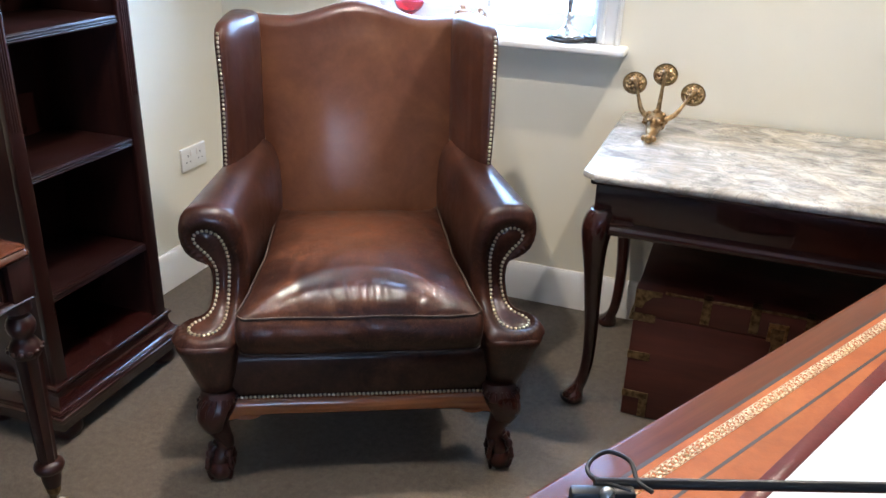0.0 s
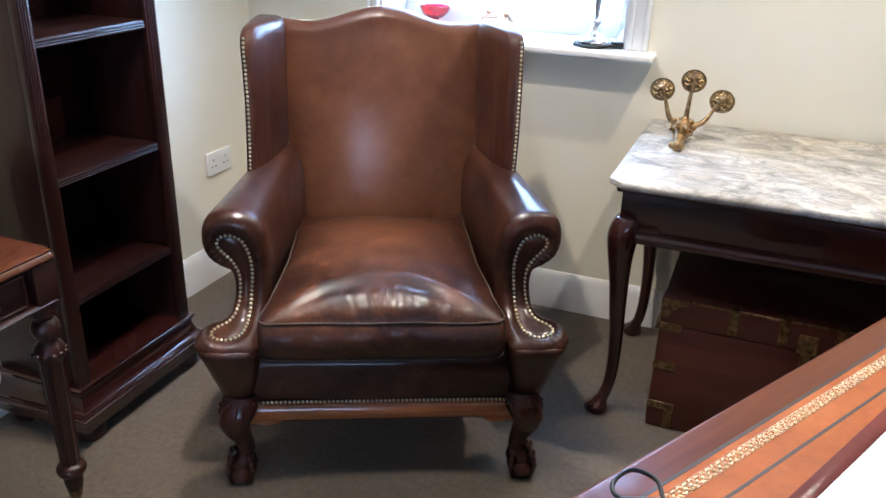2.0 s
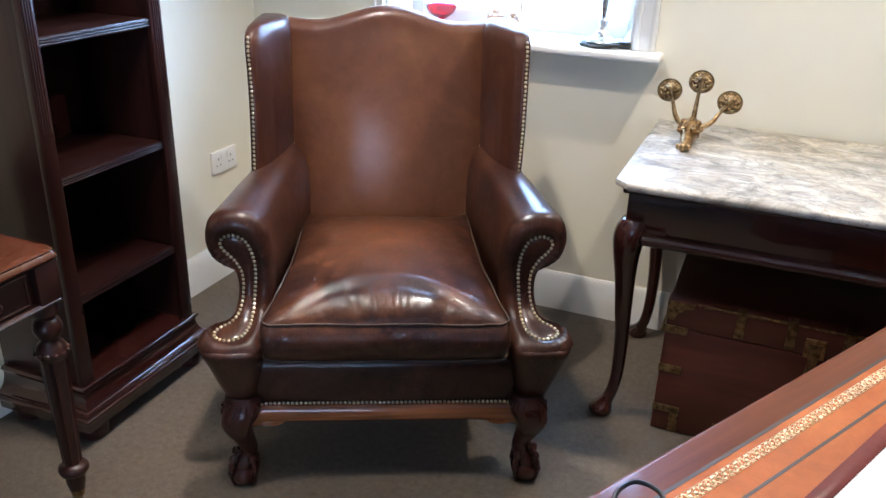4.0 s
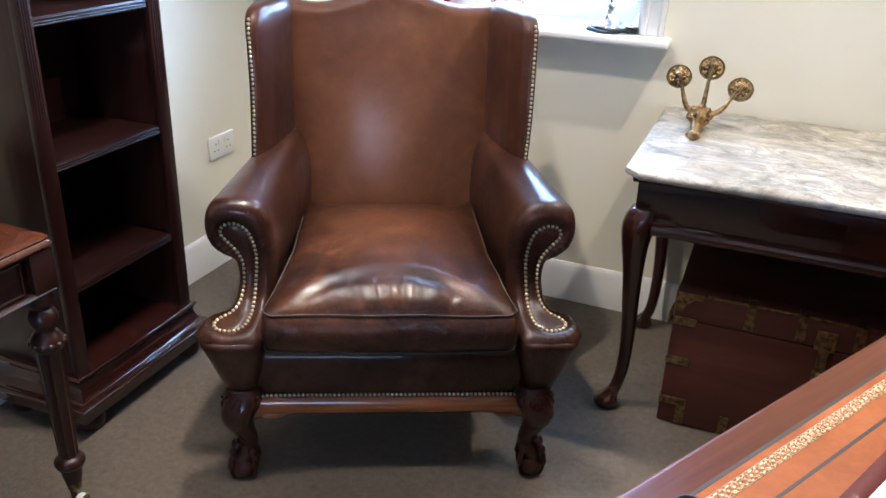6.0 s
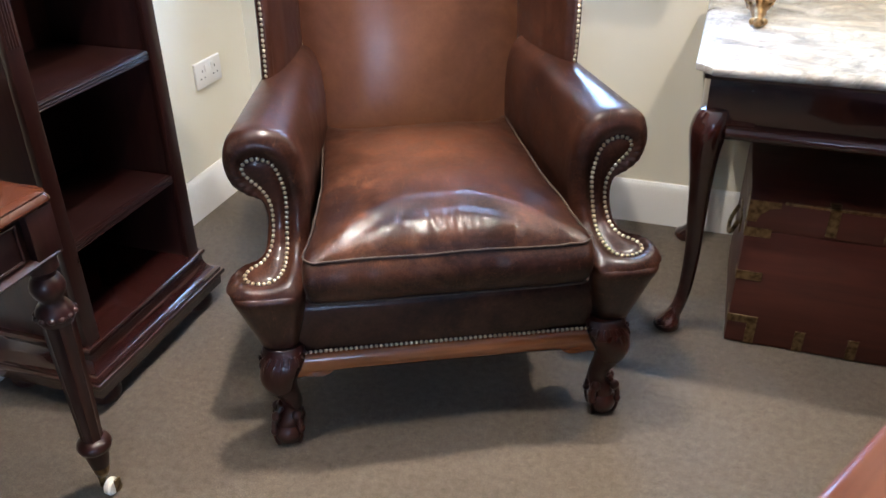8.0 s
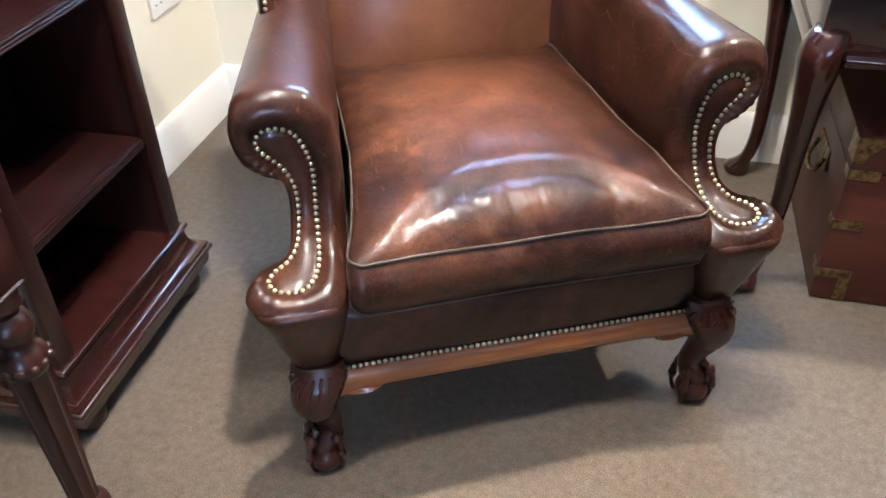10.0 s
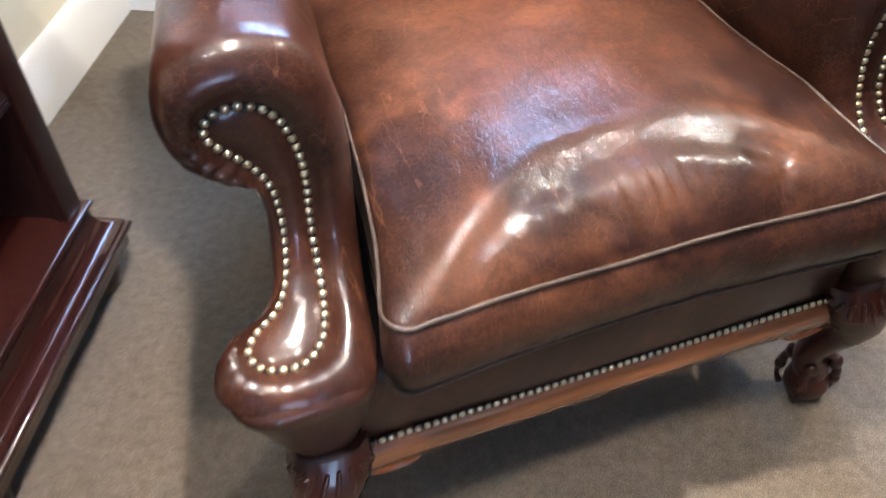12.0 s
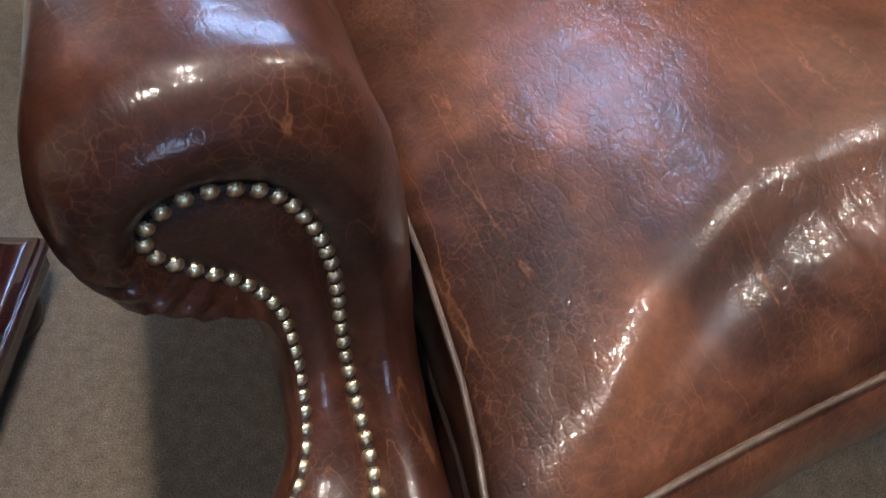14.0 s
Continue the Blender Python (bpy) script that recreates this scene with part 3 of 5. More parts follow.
def arm(chair, s):
    """A scrolled arm with its nailed front; s: -1 or 1, the side."""
    n = 184
    outer = spline([(a, b, 0) for a, b, _, _ in ARM_LOOP], n, True)
    inner = spline([(c, d, 0) for _, _, c, d in ARM_LOOP], n, True)

    def at(i, k, out, back=None):
        o, p = outer[i], inner[i]
        q = p + (o - p) * k
        gap = (o - p).length
        x = q.x + 0.003
        f, nv = arm_front(q.y)
        u = i / n * len(ARM_LOOP)
        # gathered leather round the scroll
        gather = max(0.0, 1 - abs(u - 20.8) / 2.4) + 0.6 * max(0.0, 1 - abs(u - 14.4) / 1.2) + 0.45 * max(0.0, 1 - abs(u - 11.6) / 3.0)
        if gather and k > 0:
            out += (math.sin(u * 13.0) + 0.5 * math.sin(u * 22.0 + 1)) * 0.0024 * gather * math.sin(math.pi * min(1, k * 0.9))
        # the foot of the scroll runs on into the block below it
        foot = min(1.0, max(0.0, (0.075 - q.y) / 0.05))
        out *= 1 - (0.75 if out < 0 else 0.35) * foot
        f = f + nv * (out * min(1.0, 0.35 + gap / 0.05))
        y, z = f.x, f.y
        if back is not None:
            y = y + (0.62 - y) * back
            z += 0.06 * max(0, y - 0.17) * min(1.0, max(0.0, (z - 0.50) / 0.12))
            x -= lerp([(0.26, 0.08), (0.31, 0.11), (0.40, 0.18)], x) * max(0, y - 0.15)
            if z < 0.50 and x > 0.345:
                x += (0.345 - 0.09 * back - x) * min(1.0, back * 22)
        return Vector((s * x + wide, y, z))

    wide = 0.008 if s > 0 else 0.0
    rings = [[at(i, k, d) for i in range(n)] for k, d in ((0.0, -0.004), (0.10, -0.002), (0.25, 0.006), (0.45, 0.010), (0.65, 0.007), (0.82, 0.000), (0.94, -0.008), (1.0, -0.018))]
    rings += [[at(i, 1.0, -0.018, b) for i in range(n)] for b in (0.04, 0.10, 0.20, 0.35, 0.5, 0.65, 0.8, 1.0)]
    bm = loft(rings, False)
    a = part("arm", bm, ARM_LEATHER, chair, "rolled leather arm with a nailed scroll front", sharp=60)
    pts = [at(i, 0.02, -0.002) for i in range(n)]
    nor = []
    for i in range(n):
        nv = arm_front(inner[i].y)[1]
        nor.append(Vector((0, nv.x, nv.y)))
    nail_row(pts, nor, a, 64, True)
    # the nailed panel: a lightly padded skin inside the nails
    outline = [Vector((p.x, p.y)) for p in inner]

    def edge_gap(q):
        return min((q - o).length for o in outline)
    flat, z = list(outline), 0.05
    while z < 0.34:
        x = 0.31
        while x < 0.41:
            q = Vector((x, z))
            turns = sum((a0.y > z) != (b0.y > z) and x < (b0.x - a0.x) * (z - a0.y) / (b0.y - a0.y) + a0.x for a0, b0 in zip(outline, outline[1:] + outline[:1]))
            if turns % 2 and edge_gap(q) > 0.003:
                flat.append(q)
            x += 0.006
        z += 0.006
    vs, _, faces, *_ = mathutils.geometry.delaunay_2d_cdt(flat, [(i, (i + 1) % n) for i in range(n)], [], 1, 1e-6)
    skin = bmesh.new()
    made = []
    for q in vs:
        f, nv = arm_front(q.y)
        f = f + nv * (-0.003 + 0.0055 * (1 - math.exp(-edge_gap(q) / 0.009)))
        made.append(skin.verts.new((s * (q.x + 0.003) + wide, f.x, f.y)))
    for f in faces:
        skin.faces.new([made[i] for i in f])
    part("nailed_panel", skin, ARM_LEATHER, a, "narrow padded leather panel inside the nails", sharp=60)
    # tapering block under the scroll
    rings = []
    for z, xo, xi, yf in ((0.246, .390, .320, .006), (0.256, .393, .316, .001), (0.28, .400, .312, -.006), (0.32, .412, .304, -.017), (0.350, .422, .298, -.0255), (0.375, .431, .293, -.0335), (0.392, .4375, .291, -.0385), (0.402, .4405, .292, -.0400), (0.409, .4390, .294, -.0380), (0.413, .4300, .304, -.0300)):
        rise = 0.30 * min(1.0, max(0.0, (z - 0.36) / 0.04))
        rings.append([Vector((s * x + wide, y, z + rise * max(0.0, min(y, 0.03) + 0.025))) for x, y in rounded(xi, xo, yf, 0.055 + 0.06 * max(0, 0.32 - z) / 0.07, 0.032 + 0.010 * min(1.0, max(0.0, (z - 0.32) / 0.06)), 8)])
    part("arm_base", loft(rings), ARM_LEATHER, chair, "tapering leather block under the arm", sharp=60)
    rings = []
    for y, x0, x1 in ((0.17, .290, .352), (0.3, .272, .335), (0.62, .240, .285)):
        rings.append([Vector((s * x, y, z)) for x, z in rounded(x0, x1, 0.25, 0.56, 0.02, 4)])
    part("side_panel", loft(rings), LEATHER, chair, sharp=60)
    return a


def wing(chair, s):
    ctl = [(.3690, .404), (.364, .389), (.350, .3825), (.334, .394), (.318, .426), (.301, .472), (.286, .53), (.276, .60), (.284, .68), (.324, .70), (.358, .69), (.368, .60), (.370, .50), (.3695, .43)]
    base = spline([(x, y, 0) for x, y in ctl], 70, True)

    def waist(z):
        """How far the wing's outer edge stands out: drawn in at half height, flaring to the top."""
        f = min(1, max(0, (z - 0.68) / 0.38))
        return (0.004 if s > 0 else -0.007) * math.sin(math.pi * f) + (0.010 if s > 0 else 0.002) * f ** 3

    c = Vector((.325, .54, 0))
    rings = []
    levels = [(0.655, 1, 0), (0.70, 1, 0), (0.75, 1, 0), (0.82, 1, 0), (0.90, 1, 0), (0.97, 1, 0), (1.010, 1, 0), (1.032, 0.995, 0), (1.050, 0.97, 0), (1.064, 0.92, 0), (1.074, 0.84, 0), (1.080, 0.70, 0), (1.083, 0.45, 0), (1.084, 0.15, 0)]
    for z, k, _ in levels:
        lean = 0.028 + (z - 0.70) * 0.12
        swell = waist(z)
        ring = []
        for p in base:
            q = c + (p - c) * k
            x = q.x + (swell if p.x > 0.34 else 0) - 0.02 * max(0, 0.80 - z) * (1 if p.x > .3 else 0)
            y = q.y + lean - (0.010 * math.sin(math.pi * (z - 0.66) / 0.42) if p.y < 0.45 else 0)
            ring.append(Vector((s * x, y, z)))
        rings.append(ring)
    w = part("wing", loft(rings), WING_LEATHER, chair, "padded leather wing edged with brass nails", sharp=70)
    pts, nor = [], []
    for i in range(24):
        z = 0.697 + (1.055 - 0.697) * i / 23
        lean = 0.028 + (z - 0.70) * 0.12
        swell = waist(z)
        drop = max(0, (z - 1.032) / 0.03)
        pts.append(Vector((s * (0.3575 + swell - 0.02 * max(0, 0.80 - z) - 0.003 * drop), 0.3853 + lean - 0.010 * math.sin(math.pi * (z - 0.66) / 0.42), z)))
        nor.append(Vector((s * 0.30, -0.95, 0.06)))
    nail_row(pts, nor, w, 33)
    return w


def crest(x):
    """Height of the back's serpentine top."""
    a = abs(x) / 0.29
    return 1.061 + 0.043 * (0.5 + 0.5 * math.cos(math.pi * min(1, a / 0.72))) + 0.004 * max(0, a - 0.8) / 0.2


def back_y(u, z):
    """Fore-and-aft place of the padded back's face; u: -1 to 1 across."""
    bulge = 0.046 * (1 - abs(u) ** 2.4) * math.sin(math.pi * min(1, max(0.0, (z - 0.36) / 0.80))) ** 0.9
    return 0.622 + (z - 0.5) * 0.20 - bulge + 0.30 * max(0, z - 0.90) ** 2


def chair_back(chair):
    cols = []
    nx, r = 49, 0.040
    for i in range(nx):
        u = -1 + 2 * i / (nx - 1)
        col = []
        top = crest(u * 0.29)
        for j in range(22):
            z = 0.40 + (top - r - 0.40) * j / 21
            half = 0.250 + 0.048 * min(1, max(0, (z - 0.45) / 0.5))
            # creases drawn in towards the lower corners and the crest
            tug = 0.0018 * math.sin(u * 31) * max(0, (z - 0.96) / 0.1) * (1 - u * u)
            col.append(Vector((u * half, back_y(u, z) + tug, z)))
        y0 = back_y(u, top - r)
        for k in range(1, 11):
            a = math.pi * k / 10
            col.append(Vector((u * 0.297, y0 + r * (1 - math.cos(a)) * 1.05, top - r + r * math.sin(a))))
        for z, w in ((0.9, 0.28), (0.7, 0.255), (0.45, 0.24), (0.26, 0.23)):
            col.append(Vector((u * w, y0 + 0.105 - (1.0 - z) * 0.06, z)))
        cols.append(col)
    bm = loft(cols, True, closed=False)
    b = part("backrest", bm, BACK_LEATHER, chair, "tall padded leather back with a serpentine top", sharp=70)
    pts, nor = [], []
    for i in range(41):
        x = -0.285 + 0.57 * i / 40
        top = crest(x)
        pts.append(Vector((x * 1.01, back_y(x / 0.29, top - r) + r * 1.25, top - 0.002)))
        nor.append(Vector((0, 0.25, 0.97)))
    nail_row(pts, nor, b, 54)


def cushion(chair):
    y0, y1, zt = -0.040, 0.625, 0.489
    yc, hd = (y0 + y1) / 2, (y1 - y0) / 2

    def half(y):
        return lerp([(-0.05, 0.290), (-0.01, 0.286), (0.02, 0.277), (0.06, 0.268), (0.14, 0.257), (0.25, 0.246), (0.62, 0.238)], y)

    dense = []
    base = rounded(-1, 1, -1, 1, 0.09, 5)
    for (ax, ay), (bx, by) in zip(base, base[1:] + base[:1]):
        m = max(1, int(math.hypot(bx - ax, by - ay) / 0.018))
        dense += [(ax + (bx - ax) * t / m, ay + (by - ay) * t / m) for t in range(m)]

    def plan(u, v):
        y = yc + v * hd
        x = u * half(y)
        y += 0.016 * (1 - abs(u) ** 2.2) * max(0, -v) ** 6
        return x, y

    def top(u, v):
        x, y = plan(u, v)
        a, b = abs(u), abs(v)
        edge = zt - 0.006 * (1 - a ** 2) * max(0, -v) ** 6 + 0.022 * a ** 6 * min(1, max(0, (v + 0.95) / 0.45))
        front = 1 - b ** 5 if v < 0 else 1 - b ** 2.6
        z = edge + 0.064 * ((1 - a ** 3.2) * front) ** 0.66
        # the shoulder fold running in an arc from corner to corner, and a lower one
        q = abs(x) / 0.255
        ys = 0.094 - 0.120 * q ** 2
        ys += 0.005 * noise.noise(Vector((x * 9, 3.1, 0)))
        z += 0.0055 * math.exp(-((y - ys) / 0.027) ** 2) * max(0, 1 - q ** 6) - 0.0045 * math.exp(-((y - ys + 0.030) / 0.018) ** 2) * max(0, 1 - q ** 3)
        yl = 0.030 - 0.075 * q ** 2 + 0.006 * math.sin(x * 37)
        z += 0.0016 * math.exp(-((y - yl) / 0.013) ** 2) * max(0, 1 - q ** 4)
        rim = 1 - max(a, b) ** 28
        front_zone = rim * math.exp(-((y - 0.03) / 0.075) ** 2) * max(0, 1 - q ** 6)
        z += front_zone * 0.0012 * noise.noise(Vector((x * 40 + y * 16, y * 9, 5.5)))
        # soft pleats above the front edge
        w = rim * math.exp(-((y - yl + 0.018) / 0.026) ** 2) * max(0, 1 - (u / 0.93) ** 6)
        fan = x / (1 + 3.0 * (y + 0.03)) + 0.003 * math.sin(y * 60)
        ridge = math.sin(fan * 165 + 2.2 * math.sin(x * 19) + 0.7)
        z += w * (0.0019 * (1 - 2 * abs(ridge) ** 0.8 + 0.3) * (0.6 + 0.4 * math.sin(x * 43 + 1)) + 0.0016 * math.sin(fan * 60 + 2.0))
        for px0, lean in ((-0.066, 0.55), (0.135, -0.6), (-0.020, 0.25)):
            z -= rim * 0.0050 * math.exp(-((x - px0 - lean * (-0.01 - y)) / 0.0065) ** 2) * math.exp(-((y - 0.005) / 0.032) ** 2)
        z += 0.004 * noise.noise(Vector((x * 8, y * 8, 0.3))) + 0.0006 * noise.noise(Vector((x * 34, y * 34, 1.3)))
        return Vector((x, y, z))

    def foot_z(x):
        return 0.379 + 0.020 * min(1, abs(x) / 0.27) ** 2.5

    rings = []
    for r in (0.02, 0.06, 0.12, 0.18, 0.24, 0.30, 0.36, 0.42, 0.48, 0.54, 0.60, 0.65, 0.70, 0.74, 0.78, 0.81, 0.84, 0.87, 0.90, 0.925, 0.95, 0.97, 0.985, 1.0):
        rings.append([top(u * r, v * r) for u, v in dense])
    for f, d in ((0.93, 0.003), (0.78, 0.006), (0.55, 0.007), (0.3, 0.005), (0.1, 0.002), (0.0, 0.0)):
        ring = []
        for u, v in dense:
            t = top(u, v)
            x, y = t.x, t.y
            z = foot_z(x) + (t.z - foot_z(x)) * f
            k = 1 + d / 0.28
            pucker = 0.0055 * noise.noise(Vector((x * 22, z * 8, 7.7))) * (1 if v < -0.9 else 0) * math.sin(math.pi * f)
            y -= 0.017 * math.sin(math.pi * (0.12 + 0.88 * f)) * max(0, -v) ** 10
            y += (1 - f) * 0.014 * (1 - min(1, abs(x) / 0.27) ** 2) * (1 if v < -0.9 else 0)
            ring.append(Vector((x * k, yc + (y - yc) * k + pucker, z)))
        rings.append(ring)
    c = part("seat_cushion", loft(rings), SEAT_LEATHER, chair, "plump leather seat cushion with soft creases", sharp=70)
    edge = [top(u, v) + Vector((0, 0, 0.002)) for u, v in dense]
    part("piping", tube([Vector((p.x * 1.008, p.y - 0.003 * (p.y < 0), p.z)) for p in edge], 0.0021, 8, closed=True), PIPING, c, "taupe leather piping")
    low = [Vector((p.x * 1.008, p.y - 0.004 * (p.y < 0.1), p.z + 0.002)) for p in rings[-1]]
    part("piping", tube(low, 0.0026, 8, closed=True), PIPING, c, "taupe leather piping")


def claw_leg(chair, s):
    secs = [(.268, .350, .030, .043, .041), (.255, .351, .024, .0450, .043), (.238, .354, .015, .0465, .045), (.218, .359, .008, .0450, .044), (.196, .366, .002, .040, .039), (.170, .363, .003, .033, .032),
            (.142, .354, .010, .0265, .026), (.115, .347, .018, .0225, .022), (.095, .348, .021, .0220, .021), (.080, .354, .019, .025, .024), (.066, .359, .017, .027, .026), (.050, .362, .016, .024, .024)]
    rings = []
    for z, cx, cy, rx, ry in spline5(secs, 30):
        ring = []
        for i in range(20):
            a = 2 * math.pi * i / 20
            e = 1 + 0.10 * abs(math.sin(2 * a)) * min(1, max(0, (z - 0.15) / 0.08))
            ring.append(Vector((s * (cx + rx * e * math.cos(a)), cy + ry * e * math.sin(a), z)))
        rings.append(ring)
    leg = part("front_leg", loft(rings), LEG_WOOD, chair, "carved mahogany cabriole leg on a claw foot", sharp=60)
    bx, by = s * .362, 0.020
    foot = ball((bx, by - 0.006, 0.0325), 0.0325, squash=(1, 1, 1.0), seg=24)
    for a in (-140, -40, 40, 140):
        c, d = math.cos(radians(a)), math.sin(radians(a))
        line = [(bx + c * .012, by + d * .012, .100), (bx + c * .025, by + d * .025, .088), (bx + c * .036, by + d * .036, .070), (bx + c * .0385, by + d * .0385, .048), (bx + c * .0380, by + d * .0380, .026), (bx + c * .030, by + d * .030, .007)]
        pts = spline(line, 16)
        tube(pts, lambda t: 0.0070 + 0.0012 * math.cos(t * 6.28 * 2.0) - 0.0026 * t, 10, foot)
        ball(pts[4], 0.0112, foot, (1, 1, 1.25), 12)
        ball(pts[9], 0.0088, foot, (1, 1, 1.3), 12)
    part("claw_foot", foot, LEG_WOOD, leg, "carved claw gripping a ball", sharp=60)
    # acanthus carving on the knee
    for k in range(9):
        f = -0.95 + 1.9 * k / 8
        a0 = radians(-90 + f * 62)
        pts = []
        for j in range(8):
            t = j / 7
            z = 0.256 - 0.060 * t * (1 - 0.35 * abs(f))
            rr0 = 0.0468 - 0.0045 * max(0, t - 0.35) * 3
            cx = lerp([(.17, .368), (.20, .366), (.238, .355), (.27, .348)], z)
            cy = lerp([(.17, .001), (.20, .002), (.238, .016), (.27, .032)], z)
            a = a0 + f * 0.5 * math.sin(t * 2.6)
            rr = rr0 * (1 + 0.10 * abs(math.sin(2 * a)) * min(1, max(0, (z - 0.15) / 0.08)))
            pts.append(Vector((s * cx + rr * math.cos(a), cy + rr * math.sin(a), z)))
        part("carved_leaf", tube(pts, lambda t: 0.0030 * math.sin(math.pi * min(1, 0.25 + 0.75 * t)) + 0.0004, 6), LEG_WOOD, leg, sharp=60)
    for k in range(5):
        part("carved_bead", ball((s * (0.325 + 0.015 * k), -0.014 - 0.002 * (k % 2), 0.248 - 0.003 * (k % 3)), 0.0056, None, (1.3, 0.8, 0.8), 8), LEG_WOOD, leg, sharp=60)


def spline5(rows, n):
    """n rows along a smooth curve through rows of five numbers."""
    a = spline([(r[0], r[1], r[2]) for r in rows], n)
    b = spline([(r[3], r[4], 0) for r in rows], n)
    return [(p.x, p.y, p.z, q.x, q.y) for p, q in zip(a, b)]


def armchair():
    chair = thing("armchair", pose(-0.4195, 1.7060, 0, 0, 0, 26.1), "chestnut brown leather wing armchair with brass nails and claw feet", "armchair")
    for s in (-1, 1):
        arm(chair, s)
        wing(chair, s)
        claw_leg(chair, s)
        rings = []
        for z, y, r in ((0.0, 0.80, 0.018), (0.08, 0.775, 0.018), (0.20, 0.74, 0.024), (0.30, 0.72, 0.026)):
            rings.append([Vector((s * 0.22 + px, y + py, z)) for px, py in rounded(-r, r, -r, r, 0.006, 3)])
        part("back_leg", loft(rings), LEG_WOOD, chair, "plain raked mahogany back leg")
    chair_back(chair)
    cushion(chair)
    # leather border below the cushion
    prof = [(0.12, 0.366), (0.04, 0.369), (0.022, 0.367), (0.013, 0.359), (0.009, 0.346), (0.010, 0.30), (0.010, 0.27), (0.013, 0.242), (0.12, 0.242)]
    rings = []
    for i in range(31):
        x = -0.315 + 0.63 * i / 30
        rings.append([Vector((x, y + 0.0015 * noise.noise(Vector((x * 14, z * 20, 4))) - 0.003 * (1 - (x / 0.32) ** 2), z)) for y, z in prof])
    b = part("front_border", loft(rings), LEATHER, chair, "dark leather front border", sharp=60)
    pts = [Vector((-0.348 + 0.696 * i / 30, 0.0070 - 0.003 * abs(-1 + i / 15) ** 6, 0.2465)) for i in range(31)]
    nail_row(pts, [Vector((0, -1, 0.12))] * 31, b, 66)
    part("seat_base", box(-0.30, 0.30, 0.03, 0.72, 0.235, 0.364, 0.01), UNDER, chair)
    # polished front rail
    prof = [(0.06, 0.242), (0.010, 0.2425), (0.001, 0.238), (-0.004, 0.228), (-0.005, 0.217), (-0.002, 0.203), (0.004, 0.194), (0.014, 0.190), (0.06, 0.190)]
    rings = []
    for i in range(41):
        x = -0.335 + 0.67 * i / 40
        dip = 0.016 * max(0, (abs(x) - 0.22) / 0.115) ** 1.6
        rings.append([Vector((x, y, z - (dip if z < 0.210 else dip * 0.15 if z < 0.230 else 0))) for y, z in prof])
    rail = part("seat_rail", loft(rings), RAIL_WOOD, chair, "polished reddish mahogany front rail", sharp=50)
    for s in (-1, 1):
        bm = bmesh.new()
        for k in range(4):
            r = 0.008 + 0.006 * k
            pts = [Vector((s * (0.286 + r * math.cos(a) * 1.35), -0.003 + 0.0008 * k, 0.203 + 0.62 * r * math.sin(a))) for a in [math.pi * (1.03 + 0.94 * j / 9) for j in range(10)]]
            tube(pts, lambda t: 0.0026 * math.sin(math.pi * (0.12 + 0.76 * t)), 6, bm)
        part("carved_bracket", bm, RAIL_WOOD, rail, "small carved leaf bracket")
    for s in (-1, 1):
        part("side_rail", box(s * 0.29 - 0.012, s * 0.29 + 0.012, 0.05, 0.72, 0.190, 0.242, 0.004), LEG_WOOD, chair)


armchair()


